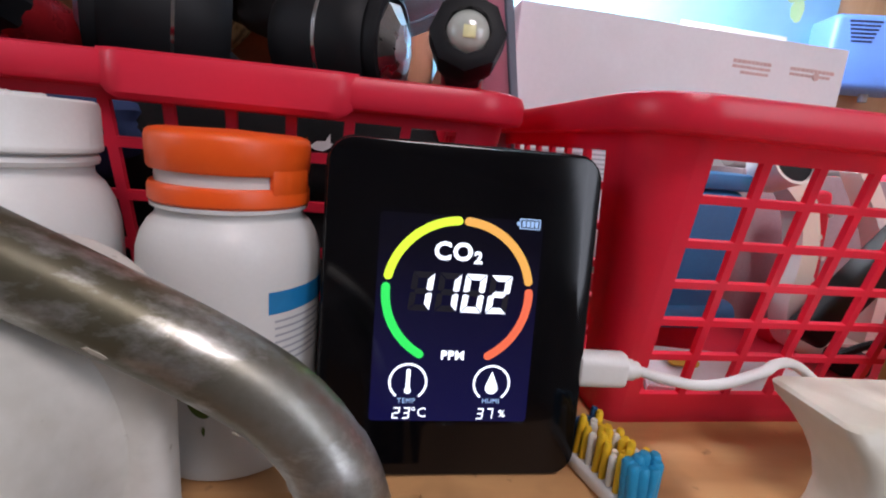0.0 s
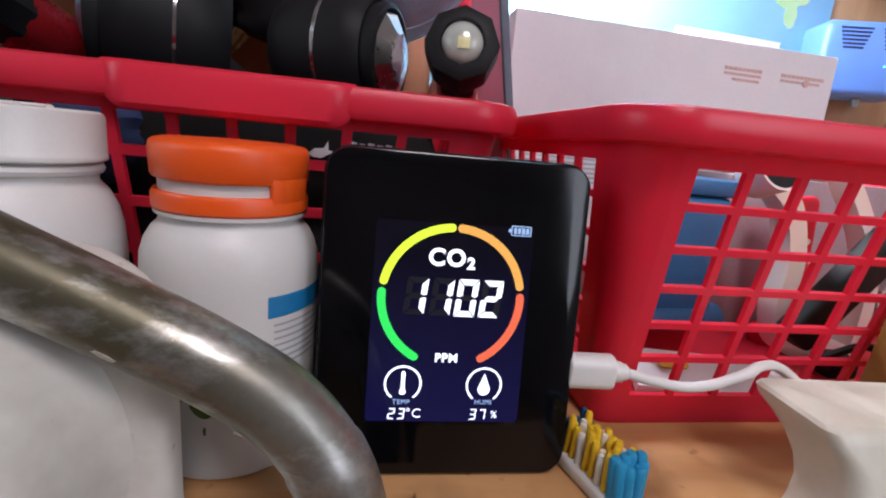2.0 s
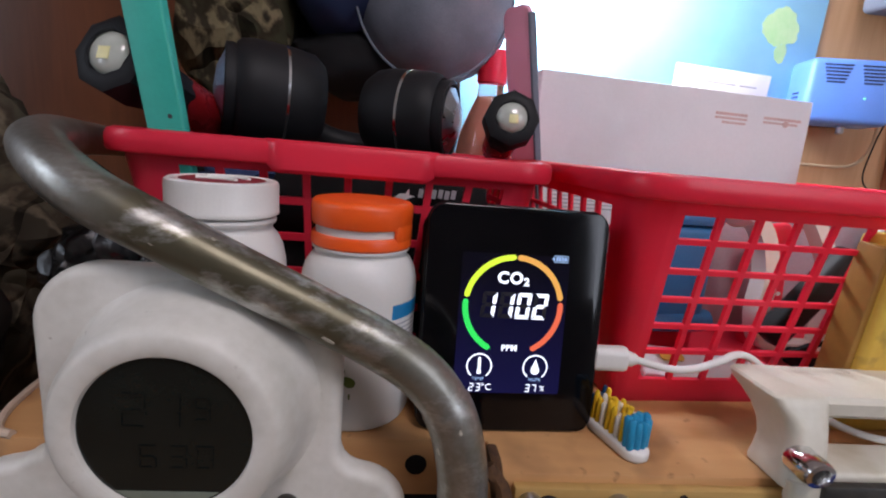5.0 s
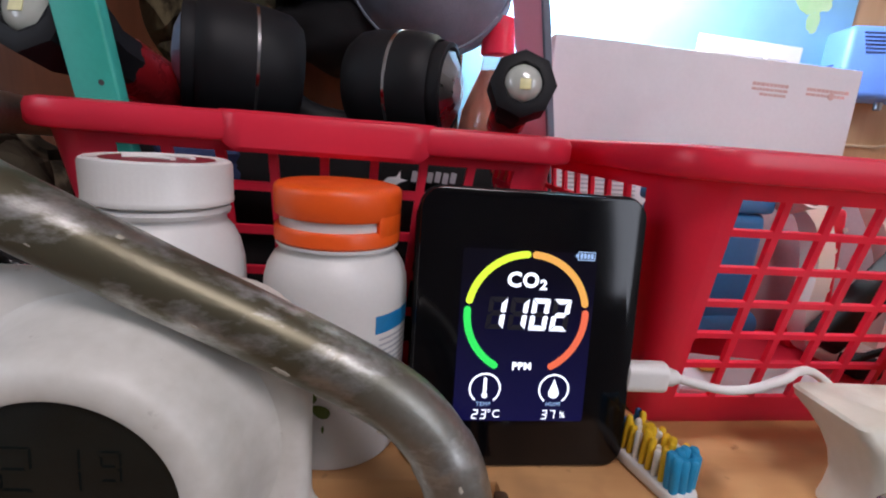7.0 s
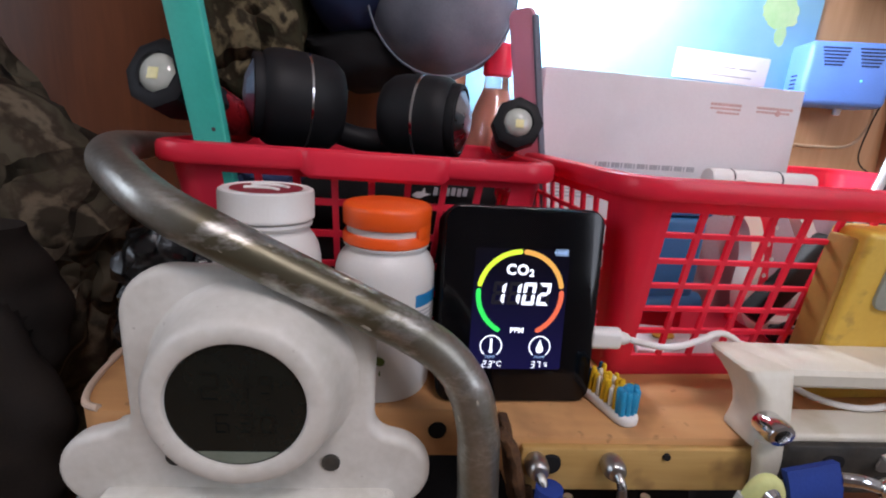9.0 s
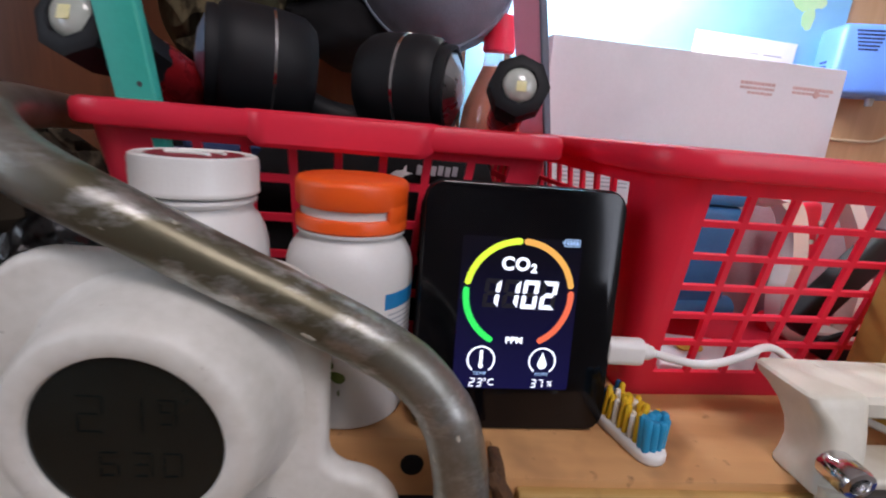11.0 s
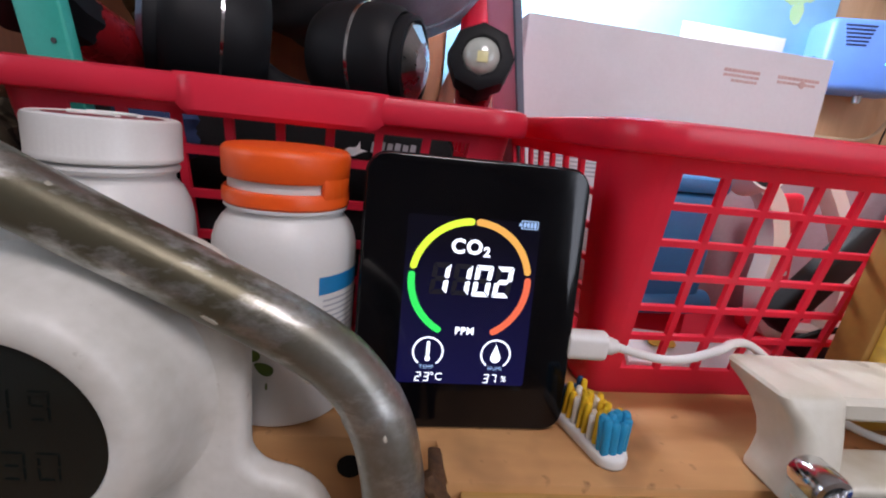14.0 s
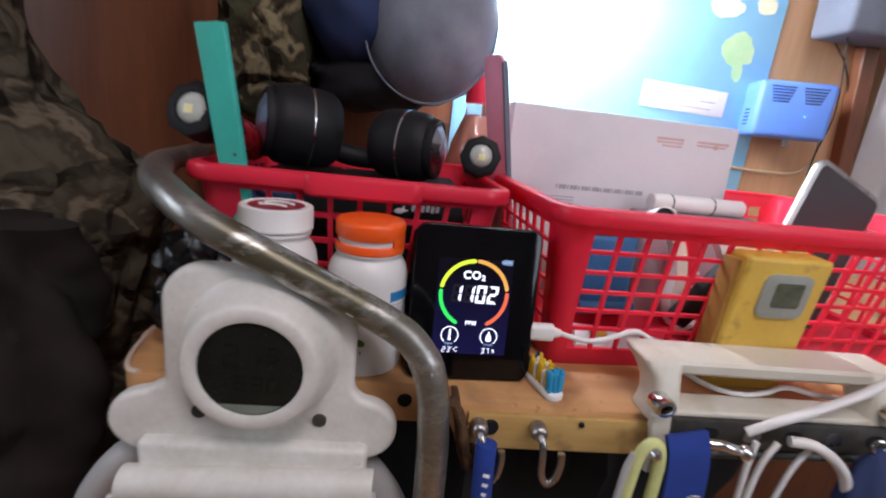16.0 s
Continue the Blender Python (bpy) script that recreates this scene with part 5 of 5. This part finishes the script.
# ---- contents of the left basket ----
cl = thing("black_cloth_bundle", pose(-0.074, 0.120, 0.0052), "black cloth bundle with white print filling the basket", "cloth")
bm = rbox(0.140, 0.118, 0.086, (0, 0, 0.043))
bmesh.ops.subdivide_edges(bm, edges=list(bm.edges), cuts=14, use_grid_fill=True)
for v in bm.verts:
    k = 0.012 * noise.noise(v.co * 28) + 0.005 * noise.noise(v.co * 80)
    if v.co.z > 0.002:
        v.co += Vector((v.co.x * 0.9, v.co.y * 1.0, (v.co.z - 0.043) * 0.8)).normalized() * min(k, 0.002)
part("cloth", bm, DARK, cl)
fish = [(0.026 + (u - 0.026) * 0.38, 0.0765 + (v - 0.0715) * 0.55) for u, v in ((0.026, 0.070), (0.032, 0.0735), (0.040, 0.074), (0.044, 0.0785), (0.0445, 0.073), (0.052, 0.072), (0.0455, 0.0705), (0.038, 0.0675), (0.031, 0.068))]
part("fish_print", prism(fish, 0.0005, 0, 1, Matrix.Translation((0, -0.0610, 0)) @ UPRIGHT), PAPER, cl, "white fish-shaped print")
for k in range(6):
    part("print_bar", rbox(0.0022, 0.0005, 0.0042, (0.0385 + 0.0031 * k, -0.0612, 0.0785 + 0.0004 * (k % 2)), 0, 1, Matrix.Rotation(radians(8), 4, "Y")), PRINT_GREY, cl)
bl = thing("blue_cloth", pose(-0.122, 0.070, 0.080), "crumpled blue cloth tucked into the basket corner", "cloth")
part("cloth", ellipsoid(0.022, 0.022, 0.014, None, dent=0.4, seed=2), NAVY, bl)


def ear_cup(parent, at, axis, r, back, lens_mat, lens_label, ring=0.0):
    m = Matrix.Translation(at) @ Vector(axis).normalized().to_track_quat("Z", "Y").to_matrix().to_4x4()
    part("ear_cup", lathe([(0, -back), (r * 0.80, 0.001 - back), (r * 0.95, 0.006 - back), (r, -0.003), (r * 1.005, 0.008), (r, 0.017), (r * 0.96, 0.0225), (r * 0.88, 0.0250), (r * 0.84, 0.0240), (0, 0.0235)], 48, m), BLACK_PL, parent, "matt black ear cup")
    part("trim_ring", lathe([(r * 1.001, 0.0004 + ring), (r * 1.014, 0.0006 + ring), (r * 1.014, 0.0018 + ring), (r * 1.001, 0.0020 + ring)], 48, m), CHROME, parent, "thin silver ring")
    part("cushion", lathe([(r * 0.82, 0.0232), (r * 0.86, 0.0270), (r * 0.84, 0.0300), (r * 0.76, 0.0305), (r * 0.72, 0.0280)], 48, m), BLACK_PL, parent, "black rim ring")
    part("end_disc", lathe([(0, 0.0350), (r * 0.40, 0.0338), (r * 0.72, 0.0300), (r * 0.76, 0.0270), (0, 0.0270)], 9, m), lens_mat, parent, lens_label, False)
    return m


# Blue window reflection put into the metal's base colour.
SKY_TINT_STEEL = mat("metal_with_blue_reflection", (0.50, 0.66, 0.85), (0.24, 0.34, 0.5), 0.42, metal=1.0, scale=60, bump=0.0)
hp = thing("headphones", pose(0, 0, 0), "black folded headphones with silver rings lying on the basket", "headphones")
ear_cup(hp, (-0.1130, 0.112, 0.1245), (-0.92, -0.38, 0.06), 0.0275, 0.020, SKY_TINT_STEEL, "faceted end disc with a blue reflection in its colour")
mr = ear_cup(hp, (-0.0500, 0.098, 0.1205), (0.94, -0.34, -0.02), 0.0235, 0.015, STEEL, "faceted chrome end disc", 0.0065)
part("jack_hole", lathe([(0, 0), (0.0024, 0), (0.0024, 0.0008), (0, 0.0008)], 16, Matrix.Translation((-0.0390, 0.0738, 0.1230)) @ Vector((-0.32, -0.94, 0.1)).to_track_quat("Z", "Y").to_matrix().to_4x4()), DARK, hp, "small dark socket")
part("headband", tube([(-0.118, 0.128, 0.135), (-0.124, 0.150, 0.128), (-0.104, 0.168, 0.108), (-0.074, 0.172, 0.1025), (-0.048, 0.155, 0.110), (-0.045, 0.118, 0.128)], 0.0085, 14), BLACK_PL, hp, "padded black headband")


def torch(m, label):
    t = thing("torch", m, label, "torch", "torches in the basket")
    part("head", lathe([(0.0075, 0.0), (0.0108, 0.0), (0.0125, -0.0012), (0.0128, -0.012), (0.0108, -0.020), (0.0088, -0.026), (0.0088, -0.034), (0, -0.034)], 8), BLACK_PL, t, "faceted black head", )
    part("reflector", lathe([(0.0076, 0.0002), (0.0072, -0.0008), (0.0064, -0.003), (0, -0.003)], 32), BLACK_PL, t)
    part("lens", lathe([(0.0072, -0.0022), (0.0066, -0.0002), (0.0046, 0.0014), (0.0022, 0.0021), (0, 0.0022)], 32), LENS_CLEAR, t, "domed pale lens")
    part("emitter", rbox(0.0040, 0.0040, 0.0004, (0.0004, -0.0012, 0.0020), 0.0001), LED_YEL, t, "square yellow emitter")
    part("barrel", lathe([(0, -0.033), (0.0082, -0.033), (0.0088, -0.036), (0.0088, -0.060), (0.0080, -0.062), (0, -0.062)], 24), RED_CLEAR, t, "red metal barrel")
    return t


def aim(at, d):
    return Matrix.Translation(at) @ Vector(d).normalized().to_track_quat("Z", "Y").to_matrix().to_4x4()


torch(aim((0.0020, 0.0490, 0.1215), (-0.10, -0.98, 0.22)), "black faceted torch with red barrel resting on the basket rim")
torch(aim((-0.1635, 0.0440, 0.1312), (-0.22, -0.90, 0.32)) @ Matrix.Diagonal((1.3, 1.3, 1.1, 1)), "black faceted torch with red barrel leaning by the tube")
stick = thing("teal_stick", pose(-0.1265, 0.0450, 0.0052, 4, -7, -6), "flat teal plastic stick standing in the basket", "stick")
part("mark", lathe([(0, 0), (0.0009, 0), (0.0009, 0.0003), (0, 0.0003)], 12, Matrix.Translation((0.0030, -0.0025, 0.1040)) @ Matrix.Rotation(radians(90), 4, "X")), PRINT_DARK, stick, "small dark mark")
part("blade", tapered(0.0140, 0.0158, 0.171, 0.0050, 0.0050, 0.0010), TEAL, stick)

bot = thing("drink_bottle", pose(0.0215, 0.2320, 0.0), "clear plastic bottle with red cap and amber drink", "bottle")
part("bottle", lathe([(0, 0.0), (0.022, 0.0), (0.0245, 0.003), (0.0245, 0.105), (0.0225, 0.120), (0.016, 0.137), (0.0108, 0.150), (0.0100, 0.160), (0.0100, 0.168), (0, 0.168)], 40), CLEAR, bot)
part("drink", lathe([(0, 0.002), (0.0225, 0.003), (0.0228, 0.104), (0.0208, 0.119), (0.0150, 0.134), (0.0096, 0.149), (0, 0.150)], 40), AMBER, bot, "amber drink")
part("cap", lathe([(0.0105, 0.160), (0.0118, 0.161), (0.0121, 0.163), (0.0121, 0.183), (0.0112, 0.1855), (0, 0.186)], 36), RED, bot, "red screw cap")
slab = thing("pink_panel", pose(0.0520, 0.156, 0.0, 0, -13.5, 30), "thin pink plastic panel with grey edge standing between baskets", "panel")
SIDEWAYS = Matrix(((0, 0, 1, 0), (1, 0, 0, 0), (0, 1, 0, 0), (0, 0, 0, 1)))
part("panel", prism(rounded(0.022, 0.196, 0.006, -0.003, 0.098), 0.0034, 0.0008, 2, SIDEWAYS), thin_plastic(PINK, 0.4, (0.80, 0.42, 0.50)), slab)
part("edge_band", rbox(0.0050, 0.0022, 0.186, (0.0017, -0.0146, 0.098), 0.0008), GREY_FAB, slab, "grey edge band")

# ---- hooks and hanging things under the shelf edge ----
def eye_hook(x):
    h = thing("screw_hook", pose(x, -0.0295, -0.0085), "steel screw hook under the shelf edge", "hook", "hooks on the shelf edge")
    part("collar", lathe([(0, 0), (0.0042, 0), (0.0046, 0.002), (0.0046, 0.005), (0.0036, 0.0075), (0.0028, 0.008), (0, 0.008)], 24, Matrix.Rotation(radians(90), 4, "X")), STEEL, h)
    part("shank", tube([(0, -0.006, 0), (0.001, -0.010, -0.003), (0.0018, -0.011, -0.012), (0.003, -0.010, -0.021), (0.0065, -0.0095, -0.0265), (0.0105, -0.010, -0.023), (0.0118, -0.0105, -0.014), (0.0112, -0.0105, -0.0075)], 0.0019, 12), STEEL, h)
    return h


eye_hook(0.0055)
eye_hook(0.0365)
fob = thing("key_fob", pose(0.0085, -0.041, -0.013), "blue and white printed key fob on the hook", "key fob")
part("tube", tube([(0, 0, 0.002), (0.0, -0.001, -0.010), (0.002, -0.001, -0.045)], 0.0052, 18), BLUE_STRAP, fob)
for k in range(4):
    part("print_bar", rbox(0.0035 - 0.0004 * k, 0.0006, 0.0020, (0.0006, -0.0060, -0.012 - 0.0055 * k), 0.0002, 1, Matrix.Rotation(radians(20), 4, "Y")), PAPER, fob)
rack = thing("hook_rail", pose(0.160, -0.034, 0.0), "black steel hook rail with oval holes below the bracket", "rail")
part("strip", rbox(0.150, 0.004, 0.017, (0.020, 0, -0.0035), 0.0015, 2), BLACK_METAL, rack)
for k in range(5):
    part("oval_hole", prism(rounded(0.010, 0.0075, 0.0036), 0.0004, 0, 1, Matrix.Translation((-0.034 + 0.024 * k, -0.0021, -0.003)) @ UPRIGHT), STEEL if k % 2 else DARK, rack, "oval hole")
part("lower_rod", tube([(-0.062, 0.004, -0.0200), (0.0, 0.002, -0.0170), (0.15, 0.0, -0.0140)], 0.0028, 12, 3), BLACK_METAL, rack, "thin black rod")
strap_y = thing("yellow_carabiner", pose(0.0915, -0.046, -0.004), "pale yellow carabiner hanging from the bracket bolt", "carabiner")
part("loop", tube([(0.004, 0, -0.060), (0.0045, 0, -0.020), (0.0035, 0, -0.004), (-0.001, 0, 0.001), (-0.006, 0, -0.004), (-0.0085, 0, -0.020), (-0.010, 0, -0.060)], 0.0030, 12), YEL_GREEN, strap_y)
part("rivet", lathe([(0, 0.0030), (0.0022, 0.0022), (0.0032, 0.0), (0, 0.0)], 18, Matrix.Translation((-0.001, -0.003, -0.003)) @ Matrix.Rotation(radians(90), 4, "X")), CHROME, strap_y, "chrome rivet")
part("grey_side", tube([(-0.0085, 0.001, -0.006), (-0.0115, 0.001, -0.020), (-0.013, 0.001, -0.060)], 0.0022, 10), GREY_TUB, strap_y, "grey gate")
lan = thing("blue_lanyard", pose(0.108, -0.0445, 0.0), "royal blue webbing lanyard with white figures", "lanyard")
part("webbing", ribbon([(-0.001, 0, 0.003), (0.001, -0.003, -0.008), (0.003, -0.004, -0.030), (0.005, -0.004, -0.075)], 0.021, 0.0030, (1, 0, 0.1)), BLUE_STRAP, lan)
part("figures", merge(digit("1", 0.0005, -0.036, 0.004, 0.008, 0.0010, -0.0068, 0.0), digit("0", 0.0052, -0.036, 0.005, 0.008, 0.0010, -0.0068, 0.0)), PAPER, lan, "white figures 10", False)
ck = thing("chrome_key_ring", pose(0.128, -0.046, -0.002, 0, 30, 0), "chrome clasp hanging from the hook rail", "clasp")
part("clasp", merge(tube([(-0.008, 0, -0.004), (-0.002, -0.002, 0.0), (0.006, -0.002, 0.002), (0.010, 0.001, 0.003)], 0.0026, 12), ellipsoid(0.0042, 0.0042, 0.0040, Matrix.Translation((0.008, -0.003, 0.003)), u=18, v=10)), CHROME, ck)
navy2 = thing("dark_blue_pouch", pose(0.214, -0.045, -0.004), "dark blue pouch hanging from the hook rail", "pouch")
part("pouch", ellipsoid(0.013, 0.008, 0.032, Matrix.Translation((0, 0, -0.030)), dent=0.15, seed=4), NAVY, navy2)
part("ring", tube([(0.004 * math.sin(radians(a)), 0, 0.004 * math.cos(radians(a)) + 0.004) for a in range(0, 361, 30)], 0.0010, 8, 3), CHROME, navy2)
for pts, rr in (([(0.140, -0.043, 0.004), (0.152, -0.046, 0.013), (0.170, -0.045, 0.019), (0.205, -0.040, 0.031), (0.26, -0.02, 0.045)], 0.0024),
                ([(0.165, -0.043, 0.000), (0.176, -0.046, 0.000), (0.190, -0.047, -0.008), (0.202, -0.046, -0.022), (0.208, -0.045, -0.045), (0.206, -0.045, -0.09)], 0.0028),
                ([(0.148, -0.042, -0.002), (0.146, -0.043, -0.020), (0.147, -0.043, -0.060)], 0.0016), ([(0.160, -0.042, -0.002), (0.153, -0.043, -0.018), (0.150, -0.043, -0.060)], 0.0016), ([(0.182, -0.041, -0.003), (0.172, -0.042, -0.020), (0.165, -0.042, -0.060)], 0.0014)):
    cw = thing("white_cable", pose(0, 0, 0), "white cable looped over the hook rail", "cable", "cords on the hook rail")
    part("cord", tube(pts, rr, 12), WHITE_PL, cw)
# Black mass for a dark shape there, and added for the under-shelf shade.
bag = thing("under_shelf_mass", pose(0.06, 0.06, -0.9), "black mass for a dark shape and the shade under the shelf", "bag")
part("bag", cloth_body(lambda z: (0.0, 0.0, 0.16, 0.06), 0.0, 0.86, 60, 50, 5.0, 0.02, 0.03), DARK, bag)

# ---- crumpled bag behind the thermometer ----
pb = thing("black_plastic_bag", pose(-0.1500, 0.020, 0.0), "crumpled glossy black plastic bag on the shelf", "bag")
BAG = mat("glossy_black_film", (0.005, 0.005, 0.006), None, 0.20, scale=120, fine=420, bump=0.9)
bgm = ellipsoid(0.020, 0.024, 0.036, Matrix.Translation((0, 0, 0.034)), u=48, v=32, dent=0.35, seed=7)
for v in bgm.verts:
    v.co += Vector((1, 1, 0.4)) * 0.0035 * noise.noise(v.co * 160)
    v.co.z = max(v.co.z, 0.0)
part("film", bgm, BAG, pb)
